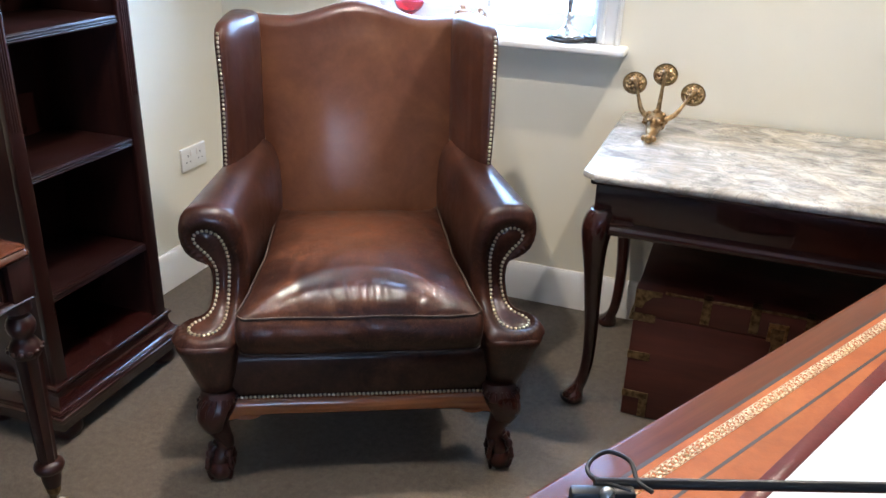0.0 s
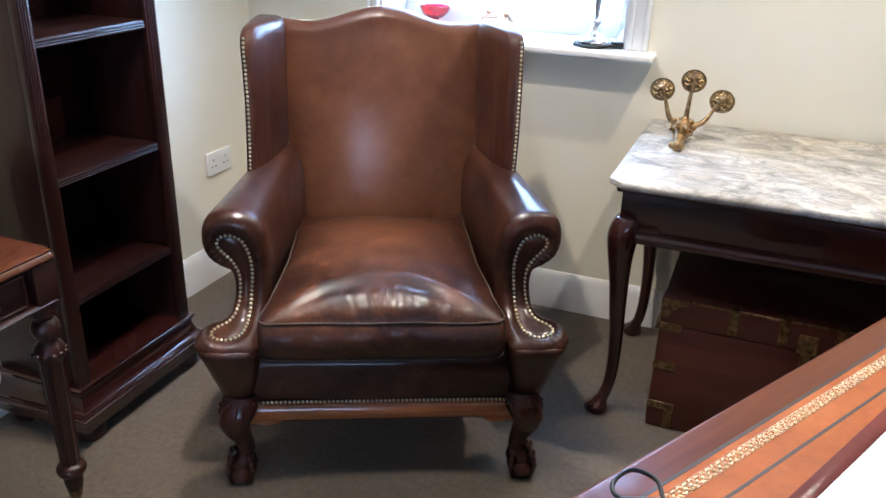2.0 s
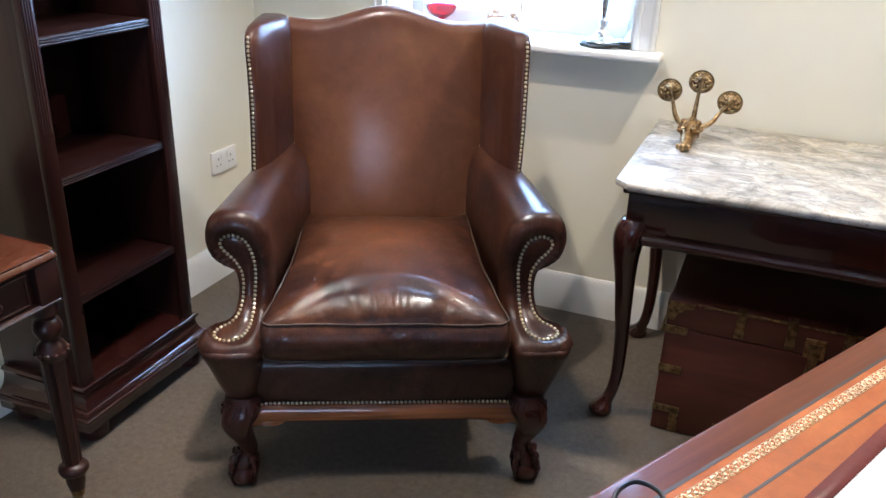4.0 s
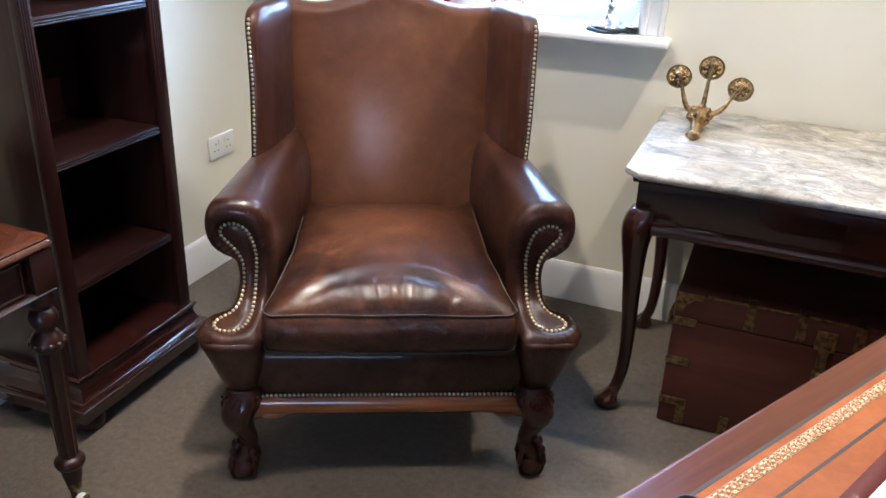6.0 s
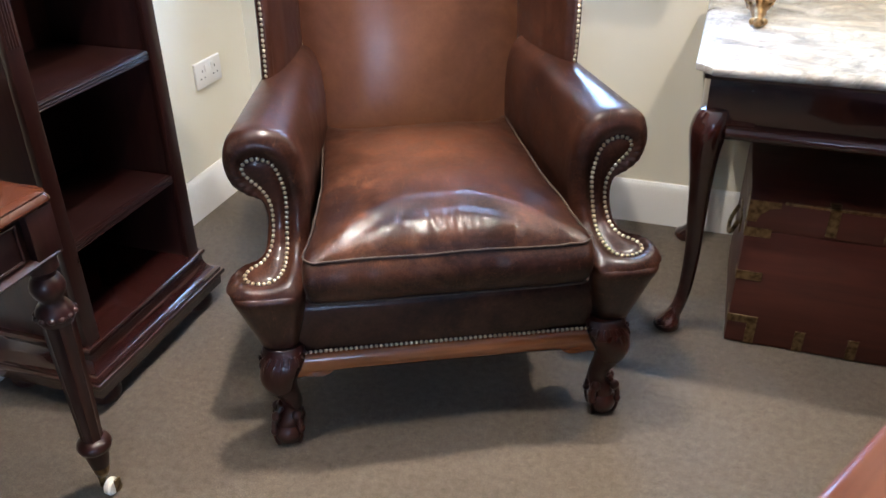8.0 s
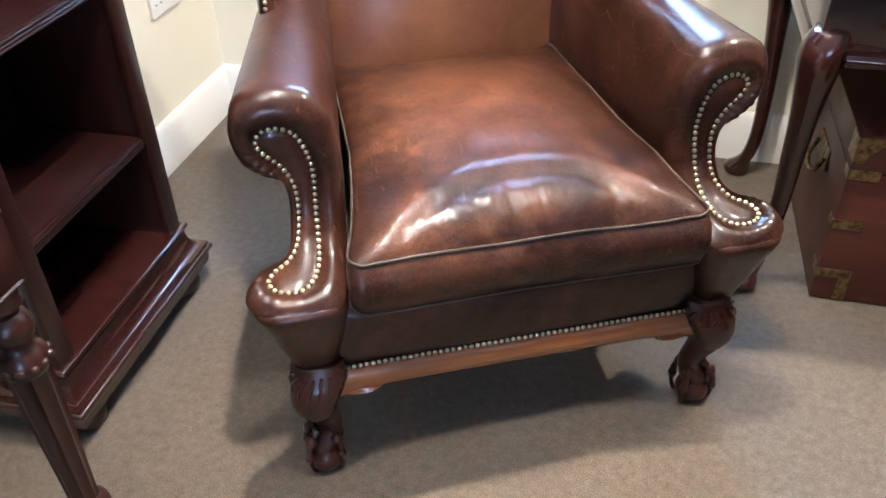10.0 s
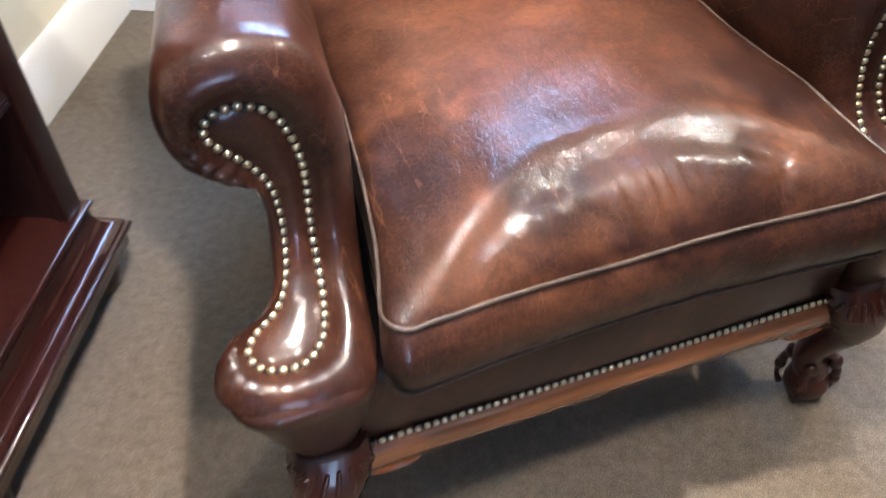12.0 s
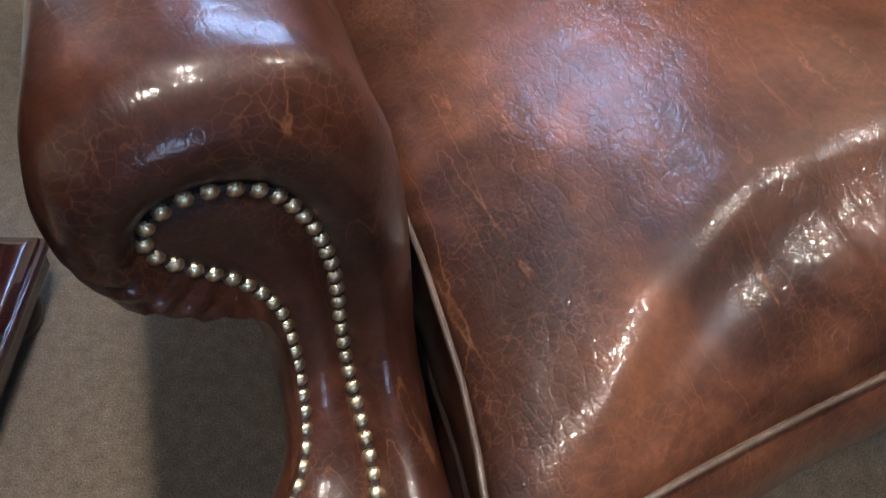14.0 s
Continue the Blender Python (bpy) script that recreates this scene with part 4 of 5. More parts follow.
# ---- bookcase ----
def bookcase():
    t = thing("bookcase", pose(-1.237, 1.765, 0, 0, 0, 1.2), "tall dark mahogany open bookcase with empty shelves", "bookcase")
    d0, d1, y0, y1, zt = -0.282, 0.0, -0.235, 0.230, 2.02
    iy0, iy1 = -0.192, 0.184
    for a, b in ((y0, iy0), (iy1, y1)):
        side = part("side_panel", box(d0, -0.018, a + 0.006, b - 0.006 if a > 0 else b, 0.15, zt - 0.08, 0.002), DARK_MAHOGANY, t)
        st = box(-0.018, d1, a, b, 0.15, zt - 0.08, 0.003)
        part("stile", st, DARK_MAHOGANY, side, "reeded mahogany upright")
        for k in range(4):
            c = a + (b - a) * (0.24 + 0.17 * k)
            part("reed", tube([Vector((0.0005, c, z)) for z in (0.86, 1.2, 1.6, zt - 0.14)], 0.0035, 8), DARK_MAHOGANY, side)
    part("back_panel", box(d0 - 0.008, d0 + 0.004, y0 + 0.01, y1 - 0.01, 0.12, zt - 0.05), DARK_MAHOGANY, t)
    for z in (0.168, 0.418, 0.742, 1.080, 1.40, 1.70):
        sh = part("shelf", box(d0 + 0.004, -0.020, iy0, iy1, z - 0.022, z, 0.001), SHELF_WOOD, t)
        if z > 0.2:
            bm = box(-0.020, -0.006, iy0 + 0.001, iy1 - 0.001, z - 0.024, z + 0.0005, 0.003)
            for q in (0.006, 0.013, 0.019):
                tube([Vector((-0.006, iy0 + 0.002, z - q)), Vector((-0.006, iy1 - 0.002, z - q))], 0.0026, 6, bm)
            part("shelf_lip", bm, SHELF_WOOD, sh, "reeded shelf edge")

    def moulding(prof, dep0):
        rings = []
        for o, z in prof:
            rings.append([Vector(p) for p in ((dep0, y0 - o, z), (d1 + o, y0 - o, z), (d1 + o, y1 + o, z), (dep0, y1 + o, z))])
        return loft(rings)
    cove = [(0.004 + 0.032 * (1 - math.cos(radians(7.5 * k))), 0.151 - 0.047 * math.sin(radians(7.5 * k))) for k in range(13)]
    part("plinth", moulding([(0.0, 0.172), (0.007, 0.1715), (0.0105, 0.169), (0.012, 0.165), (0.0105, 0.160), (0.006, 0.157)] + cove + [(0.036, 0.098), (0.039, 0.0975), (0.042, 0.095), (0.0435, 0.090), (0.042, 0.084), (0.038, 0.079), (0.034, 0.077), (0.032, 0.052), (0.028, 0.050)], d0), PLINTH_WOOD, t, "moulded plinth with a polished cove", sharp=32)
    part("cornice", moulding([(0.0, zt - 0.08), (0.008, zt - 0.07), (0.012, zt - 0.05), (0.03, zt - 0.03), (0.045, zt - 0.015), (0.045, zt), (0.0, zt + 0.001)], d0), SHELF_WOOD, t, sharp=30)
    for x in (-0.24, -0.015):
        for y in (y0 + 0.025, y1 - 0.025):
            bm = lathe([(0.004, 0.0), (0.030, 0.0), (0.040, 0.012), (0.042, 0.026), (0.036, 0.042), (0.024, 0.050), (0.004, 0.051)], 20)
            part("bun_foot", bm, DARK_MAHOGANY, t).location = (x, y, 0)


bookcase()


# ---- writing desk on turned legs, by the bookcase ----
def turned_leg(desk, x, y):
    prof = [(0.004, 0.575), (0.029, 0.575), (0.029, 0.550), (0.023, 0.545), (0.021, 0.536), (0.027, 0.529), (0.031, 0.517), (0.031, 0.508), (0.027, 0.496), (0.021, 0.488), (0.021, 0.481), (0.028, 0.474), (0.034, 0.462), (0.036, 0.452), (0.033, 0.444), (0.029, 0.436), (0.004, 0.436)]
    leg = part("leg", lathe(prof, 24), DARK_MAHOGANY, desk, "turned and fluted mahogany leg", sharp=45)
    leg.location = (x, y, 0)
    rings = []
    for k in range(9):
        z = 0.445 - 0.30 * k / 8
        r = 0.0305 - 0.0095 * k / 8
        ring = []
        for i in range(48):
            a = 2 * math.pi * i / 48
            q = r * (1 - 0.17 * abs(math.sin(a * 4)) ** 0.7)
            ring.append(Vector((q * math.cos(a), q * math.sin(a), z)))
        rings.append(ring)
    part("fluted_shaft", loft(rings), DARK_MAHOGANY, leg, sharp=40)
    bm = bmesh.new()
    for i in range(12):
        a = 2 * math.pi * i / 12
        ball((0.033 * math.cos(a), 0.033 * math.sin(a), 0.455), 0.0075, bm, (1, 1, 0.8), 8)
    part("collar", bm, DARK_MAHOGANY, leg, "carved beaded collar", sharp=60)
    part("ankle", lathe([(0.004, 0.150), (0.022, 0.150), (0.032, 0.143), (0.035, 0.134), (0.032, 0.124), (0.022, 0.118), (0.023, 0.100), (0.0185, 0.076), (0.004, 0.075)], 20), DARK_MAHOGANY, leg, sharp=45)
    cup = part("castor", lathe([(0.004, 0.080), (0.0175, 0.080), (0.0165, 0.062), (0.012, 0.050), (0.006, 0.046), (0.004, 0.046)], 16), BRASS_DULL, leg, "brass castor with a white ceramic wheel")
    part("fork_cheek", box(-0.010, -0.004, -0.008, 0.008, 0.014, 0.055, 0.002), BRASS_DULL, cup)
    part("fork_cheek", box(0.030, 0.034, -0.008, 0.008, 0.014, 0.045, 0.001), BRASS_DULL, cup)
    wh = lathe([(0.003, -0.009), (0.015, -0.009), (0.019, -0.005), (0.019, 0.005), (0.015, 0.009), (0.003, 0.009)], 20)
    bmesh.ops.transform(wh, matrix=pose(0.014, 0, 0.019, 0, 90, 0), verts=wh.verts)
    part("castor_wheel", wh, IVORY, cup, "white ceramic wheel")


def writing_desk():
    t = thing("writing_desk", pose(-1.010, 1.340, 0), "mahogany writing desk on turned fluted legs with castors", "desk")
    w, l = 0.53, 1.10
    rings = []
    for o, z in ((0.012, 0.672), (0.004, 0.674), (0.0, 0.680), (0.001, 0.686), (0.005, 0.692), (0.004, 0.696), (0.010, 0.700)):
        rings.append([Vector((x, y, z)) for x, y in rounded(-w + o, -o, -l + o, -o, 0.018, 6)])
    part("top", loft(rings), DESK_WOOD_Y, t, "polished mahogany top with a moulded edge", sharp=35)
    part("top_panel", prism(rounded(-w + 0.05, -0.05, -l + 0.05, -0.05, 0.01, 4), 0.7005, 0.7018), DESK_WOOD_Y, t, "slightly raised polished centre panel")
    part("apron", box(-w + 0.03, -0.022, -l + 0.03, -0.022, 0.584, 0.672, 0.003), DARK_MAHOGANY, t)
    rings = []
    for o, z in ((0.020, 0.572), (0.008, 0.574), (0.004, 0.579), (0.008, 0.585), (0.020, 0.587)):
        rings.append([Vector((x, y, z)) for x, y in rounded(-w + o, -o, -l + o, -o, 0.016, 5)])
    part("apron_moulding", loft(rings), DARK_MAHOGANY, t, sharp=50)
    for y0, y1 in ((-0.52, -0.085), (-1.02, -0.56)):
        dr = part("drawer", box(-0.024, -0.017, y0, y1, 0.592, 0.664, 0.002), SHELF_WOOD, t, "drawer front with a raised bead")
        bm = bmesh.new()
        for a, b in (((y0, .594), (y1, .594)), ((y0, .662), (y1, .662)), ((y0, .594), (y0, .662)), ((y1, .594), (y1, .662))):
            tube([Vector((-0.016, a[0], a[1])), Vector((-0.016, b[0], b[1]))], 0.003, 8, bm)
        part("bead", bm, DARK_MAHOGANY, dr)
        for yk in (y0 + 0.35 * (y1 - y0), y0 + 0.8 * (y1 - y0)):
            k = lathe([(0.002, 0.0), (0.006, 0.0), (0.005, 0.006), (0.011, 0.013), (0.012, 0.018), (0.006, 0.023), (0.002, 0.023)], 14)
            bmesh.ops.transform(k, matrix=pose(-0.016, yk, 0.628, 0, 90, 0), verts=k.verts)
            part("knob", k, DARK_MAHOGANY, dr)
    for x in (-0.036, -w + 0.036):
        for y in (-0.036, -l + 0.036):
            part("leg_block", box(x - 0.030, x + 0.030, y - 0.030, y + 0.030, 0.574, 0.672, 0.003), DARK_MAHOGANY, t)
            turned_leg(t, x, y)


writing_desk()


# ---- marble-topped side table ----
TX0, TX1, TY0, TY1, TZ = -0.006, 1.22, 2.148, 2.852, 0.762


def notched(o):
    """Plan of the marble, its edge drawn in by o, with indented front corners."""
    x0, x1, y0, y1 = TX0 + o, TX1 - o, TY0 + o, TY1 - o
    q = 0.036
    c = [(q, 0), (q * 0.9, 0.006), (q * 0.72, 0.012), (q * 0.50, 0.018), (q * 0.36, 0.026), (0.008, q * 0.80), (0.003, q * 0.92), (0, q)]
    left = [(x0 + a, y0 + b) for a, b in c]
    right = [(x1 - a, y0 + b) for a, b in c][::-1]
    return left + [(x0, y1), (x1, y1)] + right


def side_table():
    t = thing("side_table", pose(0, 0, 0), "mahogany side table with a grey-veined marble top on cabriole legs", "side table")
    rings = [[Vector((x, y, TZ + dz)) for x, y in notched(o)] for o, dz in ((0.014, -0.0262), (0.005, -0.0258), (0.001, -0.022), (0.0, -0.014), (0.001, -0.008), (0.005, -0.004), (0.010, -0.0025), (0.013, 0.0))]
    part("marble_top", loft(rings), MARBLE, t, "white and grey veined marble slab with a moulded edge", sharp=40)
    ax0, ax1, ay0, ay1 = TX0 + 0.035, TX1 - 0.035, TY0 + 0.05, TY1 - 0.03
    part("apron", box(ax0, ax1, ay0, ay1, 0.606, TZ - 0.026, 0.003), TABLE_WOOD, t)
    part("frieze_moulding", box(ax0 - 0.014, ax1 + 0.014, ay0 - 0.014, ay1 + 0.01, TZ - 0.044, TZ - 0.0265, 0.006, 3), TABLE_WOOD, t)
    part("apron_moulding", tube([Vector((ax0 + 0.05, ay0 - 0.004, 0.597)), Vector((ax1 - 0.05, ay0 - 0.004, 0.597))], 0.0155, 16), TABLE_WOOD, t, "half-round polished bottom moulding")
    part("apron_moulding", tube([Vector((ax0 + 0.002, ay0 + 0.05, 0.597)), Vector((ax0 + 0.002, ay1 - 0.05, 0.597))], 0.0155, 16), TABLE_WOOD, t, "half-round polished bottom moulding")
    for sx in (0, 1):
        for sy in (0, 1):
            dx, dy = (-1, 1)[sx], (-1, 1)[sy]
            px = (ax0 + 0.024, ax1 - 0.024)[sx]
            py = (ay0 + 0.022, ay1 - 0.03)[sy]
            secs = [(.645, 0, 0, .034, .034), (.622, .006, .004, .041, .041), (.590, .011, .009, .042, .042), (.54, .012, .010, .035, .035), (.46, .007, .002, .0275, .0275), (.36, .001, -.008, .0230, .0230), (.25, -.006, -.016, .0195, .0195), (.14, -.006, -.025, .0180, .0180), (.075, .002, -.022, .0180, .0180), (.045, .014, -.014, .022, .022), (.028, .023, -.007, .032, .031), (.014, .024, -.006, .035, .034), (.004, .023, -.007, .031, .030), (0.0, .023, -.007, .025, .024)]
            if sy == 0:
                secs = [(z, ox + 0.014 * max(0, 1 - z / 0.55), oy - 0.036 * max(0, 1 - z / 0.55), rx, ry) for z, ox, oy, rx, ry in secs]
            rings = []
            for z, ox, oy, rx, ry in spline5(secs, 44):
                rings.append([Vector((px + dx * ox + rx * math.cos(a), py + dy * oy + ry * math.sin(a), max(0, z))) for a in [2 * math.pi * i / 20 for i in range(20)]])
            leg = part("leg", loft(rings), TABLE_WOOD, t, "dark mahogany cabriole leg with a pad foot", sharp=60)
            if sy == 0:
                ear = []
                for j in range(7):
                    f = j / 6
                    h = 0.040 - 0.016 * f
                    x = px - dx * (0.012 + 0.072 * f)
                    ear.append([Vector((x, y, z)) for y, z in ((py - 0.026 + 0.006 * f, 0.626), (py - 0.036 + 0.008 * f, 0.618), (py - 0.036 + 0.008 * f, 0.626 - h + 0.008), (py - 0.026, 0.626 - h), (py, 0.626 - h), (py, 0.626))])
                part("ear_piece", loft(ear), TABLE_WOOD, leg, "shaped bracket beside the knee", sharp=40)


side_table()


# ---- brass-bound trunk ----
def trunk():
    t = thing("trunk", pose(0.165, 2.250, 0.0), "brass-bound mahogany trunk standing under the table", "trunk")
    w, d, h, seam = 0.78, 0.46, 0.415, 0.335
    part("body", box(0, w, 0, d, 0.004, seam - 0.001, 0.004), TRUNK_WOOD, t)
    part("lid", box(0, w, 0, d, seam + 0.001, h, 0.004), TRUNK_WOOD, t, "flat mahogany lid")
    e = 0.0022

    def plate(x0, x1, z0, z1, wrap=None):
        bm = box(x0, x1, -e, 0.001, z0, z1, 0.0006, 1)
        if wrap == "top":
            box(x0, x1, -e, 0.035, h - 0.001, h + e, 0.0006, 1, bm)
        if wrap == "left":
            box(-e, 0.001, -e, 0.035, z0, z1, 0.0006, 1, bm)
        return bm
    for x in (0.178, 0.304, 0.440, 0.570):
        part("brass_strap", plate(x, x + 0.024, h - 0.072, h, "top"), BRASS_DULL, t)
        part("brass_strap", plate(x - 0.012, x + 0.012, 0.006, 0.064), BRASS_DULL, t)
    for z in (0.318, 0.195):
        part("brass_strap", plate(-e, 0.060, z, z + 0.024, "left"), BRASS_DULL, t)
    # corner plates: an arched one on the lid, a stepped strap below
    bm = prism([(0, 0), (0.070, 0), (0.070, 0.014), (0.046, 0.019), (0.028, 0.036), (0.020, 0.056), (0, 0.056)], -e, 0.001)
    bmesh.ops.transform(bm, matrix=Matrix(((1, 0, 0, 0), (0, 0, 1, 0), (0, -1, 0, h), (0, 0, 0, 1))), verts=bm.verts)
    box(-e, 0.001, -e, 0.05, h - 0.056, h, 0.0006, 1, bm)
    part("corner_plate", bm, BRASS_DULL, t, "arched brass corner mount")
    bm = box(-e, 0.072, -e, 0.001, 0.066, 0.088, 0.0006, 1)
    box(0.048, 0.072, -e, 0.001, 0.006, 0.066, 0.0006, 1, bm)
    box(-e, 0.001, 0.001, 0.05, 0.066, 0.088, 0.0006, 1, bm)
    part("corner_plate", bm, BRASS_DULL, t, "stepped brass corner strap")
    part("edge_strip", box(0.078, w - 0.02, -e, 0.006, h - 0.004, h + e, 0.0006, 1), BRASS_DULL, t)
    lock = part("lock_plate", box(0.352, 0.402, -0.004, 0.001, h - 0.085, h - 0.03, 0.001, 1), BRASS, t, "brass lock plate with a hanging hasp")
    part("hasp", loft([[Vector((0.377 + sx * k, y, z)) for sx, y in ((-1, -0.004), (1, -0.004), (1, -0.010), (-1, -0.010))] for z, k in ((h - 0.045, 0.016), (h - 0.075, 0.015), (h - 0.095, 0.011), (h - 0.13, 0.013), (h - 0.155, 0.017), (h - 0.172, 0.014), (h - 0.18, 0.007))]), BRASS_DULL, lock)
    part("staple", ball((0.377, -0.013, h - 0.152), 0.008, seg=10), BRASS, lock)
    hd = part("handle_plate", box(-0.004, 0.001, d * 0.5 - 0.06, d * 0.5 + 0.06, 0.235, 0.285, 0.001, 1), BRASS_DULL, t, "brass side handle")
    part("drop_handle", tube(spline([(-0.008, d * 0.5 - 0.045, 0.262), (-0.022, d * 0.5 - 0.042, 0.225), (-0.026, d * 0.5, 0.215), (-0.022, d * 0.5 + 0.042, 0.225), (-0.008, d * 0.5 + 0.045, 0.262)], 20), 0.006, 8), BRASS_DULL, hd)


trunk()


# ---- leather-topped pedestal desk ----
DESK = pose(0.158, 0.954, 0, 0, 0, 60.35)


def pedestal_desk():
    t = thing("pedestal_desk", DESK, "mahogany desk with a gilt-tooled tan leather top", "desk")
    x0, x1, d, h = -0.30, 1.15, 0.85, 0.710
    rings = []
    for o, z in ((0.012, 0.673), (0.004, 0.676), (0.0, 0.683), (0.002, 0.691), (0.006, 0.697), (0.004, 0.702), (0.008, 0.708), (0.014, h)):
        rings.append([Vector((x, y, z)) for x, y in rounded(x0 + o, x1 - o, -d + o, -o, 0.014, 4)])
    part("top", loft(rings), DESK_WOOD, t, "polished mahogany top with a moulded edge", sharp=40)
    b = 0.064

    def band(a, w, z0, z1):
        """A flat rectangular ring set a in from the edge, w wide."""
        bm = bmesh.new()
        for q in (((x0 + a, x1 - a, -a - w, -a)), (x0 + a, x1 - a, -d + a, -d + a + w), (x0 + a, x0 + a + w, -d + a + w, -a - w), (x1 - a - w, x1 - a, -d + a + w, -a - w)):
            box(q[0], q[1], q[2], q[3], z0, z1, bm=bm)
        return bm
    leather_top = part("leather_inset", box(x0 + b, x1 - b, -d + b, -b, h - 0.004, h + 0.0010), DESK_LEATHER, t, "tan leather writing surface with gilt tooling")
    part("dark_band", band(b - 0.0045, 0.006, h - 0.002, h + 0.0014), LINE, leather_top)
    part("tooled_line", band(0.126, 0.0050, h, h + 0.0013), LINE, leather_top)
    # gilt leaf scroll running round the leather
    bm = bmesh.new()
    n = int((x1 - x0 - 2 * b) / 0.0125)
    rng = random.Random(9)
    z = h + 0.0013
    for i in range(n):
        cx = x0 + b + 0.012 + (x1 - x0 - 2 * b - 0.024) * i / (n - 1)
        cy = -0.0855
        up = 1 if i % 2 else -1
        k = rng.uniform(0.75, 1.1)
        pts = [Vector((cx + 0.0052 * math.cos(a), cy + 0.0046 * math.sin(a) * up, z)) for a in [0.5 + 4.6 * q / 9 for q in range(10)]]
        tube(pts, 0.0012 * k, 4, bm)
        ball((cx, cy, z), 0.0026 * k, bm, (1.2, 1, 0.3), 6)
        for q, dx, ang in ((1, 0.004, 0.9), (-1, 0.004, -0.9), (up, -0.006, 2.2), (-up, -0.007, 0.2)):
            leaf = ball((0, 0, 0), 0.0037 * rng.uniform(0.7, 1.15), None, (1.25, 0.46, 0.22), 6)
            join(bm, leaf, pose(cx + dx * 0.8, cy + q * 0.0060, z, 0, 0, math.degrees(ang)))
    for cy in (-0.0765, -0.0945):
        tube([Vector((x0 + b + 0.006, cy, h + 0.0011)), Vector((x1 - b - 0.006, cy, h + 0.0011))], 0.0006, 4, bm)
    part("gilt_tooling", bm, GOLD, leather_top, "worn gilt scrolling leaf border")
    part("frieze", box(x0 + 0.04, x1 - 0.04, -d + 0.04, -0.04, 0.545, 0.673, 0.003), DESK_WOOD, t)
    for a, c in ((x0 + 0.04, x0 + 0.44), (x1 - 0.44, x1 - 0.04)):
        ped = part("pedestal", box(a, c, -d + 0.05, -0.05, 0.06, 0.545, 0.003), DESK_WOOD, t)
        part("plinth", box(a - 0.012, c + 0.012, -d + 0.038, -0.038, 0.0, 0.07, 0.006), DESK_WOOD, ped)


pedestal_desk()


def blotter():
    m = pose(0.410, 1.022, 0.7118, 0, 0, 64.5)
    t = thing("desk_blotter", m, "maroon leather desk blotter holding a bright white sheet", "blotter")
    l, w, b = 0.62, 0.44, 0.024
    part("backing", box(0, l, -w, 0, 0, 0.003, 0.001), MAROON, t)
    part("paper", box(b, l - b, -w + b, -b, 0.003, 0.0042), PAPER, t, "blank white paper", smooth=False)
    bm = box(0, l, -b, 0, 0.0032, 0.0056, 0.0008)
    box(0, l, -w, -w + b, 0.0032, 0.0056, 0.0008, bm=bm)
    box(0, b, -w + b, -b, 0.0032, 0.0056, 0.0008, bm=bm)
    box(l - b, l, -w + b, -b, 0.0032, 0.0056, 0.0008, bm=bm)
    part("border", bm, MAROON, t)
    part("corner_tab", prism([(0.03, -0.001), (0.036, -0.001), (0.001, -0.036), (0.001, -0.03)], 0.0058, 0.0064), PAPER, t)


blotter()


def desk_lamp():
    t = thing("desk_lamp", pose(0.499, 0.743, 0.7115), "black sprung-arm desk lamp folded low over the desk", "desk lamp")
    a, b = Vector((-0.212, -0.082, 0.288)), Vector((0.20, 0.077, 0.288))
    part("base", lathe([(0.004, 0), (0.075, 0), (0.078, 0.006), (0.074, 0.016), (0.02, 0.022), (0.012, 0.06), (0.012, 0.29), (0.004, 0.29)], 28), BLACK, t).location = (0.20, 0.077, 0)
    part("upper_arm", tube([a, b], 0.0045, 10), BLACK, t)
    off = Vector((0.008, -0.020, -0.016))
    part("lower_arm", tube([a + off, b + off], 0.0045, 10), BLACK, t)
    j = part("joint", box(-0.020, 0.030, -0.006, 0.006, -0.016, 0.008, 0.003), BLACK, t)
    j.matrix_basis = Matrix.Translation(a + off * 0.4) @ pose(0, 0, 0, 0, 0, 21.5)
    part("bolt", ball(a + Vector((0.012, -0.012, 0.002)), 0.006, seg=10), STEEL, j).matrix_parent_inverse = j.matrix_basis.inverted()
    along = (b - a).normalized()
    pts = []
    side = along.cross(Vector((0, 0, 1))).normalized()
    for k in range(260):
        c = a + off + Vector((0, -0.006, -0.008)) + along * (0.03 + 0.10 * k / 259)
        an = 2 * math.pi * 26 * k / 259
        pts.append(c + side * (0.0052 * math.cos(an)) + Vector((0, 0, 0.0052 * math.sin(an))))
    part("spring", tube(pts, 0.0010, 5), STEEL, t, "steel balance spring")
    loop = spline([a + Vector((q[0] * 0.62, q[1] * 0.52, q[2] * 0.20)) for q in ((0.045, 0.0, 0.004), (-0.004, 0.006, 0.012), (-0.012, 0.035, 0.022), (0.006, 0.066, 0.030), (0.036, 0.058, 0.026), (0.050, 0.022, 0.014), (0.070, 0.008, 0.008))], 40)
    part("cable", tube(loop, 0.0019, 8), RUBBER, t)


desk_lamp()


# ---- wall socket ----
def socket():
    t = thing("wall_socket", pose(WALL_X, 2.607, 0.460), "white plastic double wall socket with rocker switches", "wall socket")
    part("face_plate", box(0.0, 0.010, -0.073, 0.073, -0.043, 0.043, 0.003, 3), PLASTIC, t)
    for c in (-0.036, 0.036):
        part("rocker_switch", box(0.010, 0.0145, c + (0.012 if c < 0 else -0.024), c + (0.024 if c < 0 else -0.012), 0.008, 0.030, 0.0015), PLASTIC, t)
        for dy, dz, w, h in ((0, 0.012, 0.004, 0.008), (-0.011, -0.012, 0.007, 0.004), (0.011, -0.012, 0.007, 0.004)):
            part("pin_hole", box(0.0096, 0.0103, c + dy - w / 2, c + dy + w / 2, dz - h / 2, dz + h / 2), BLACK, t, smooth=False)


socket()


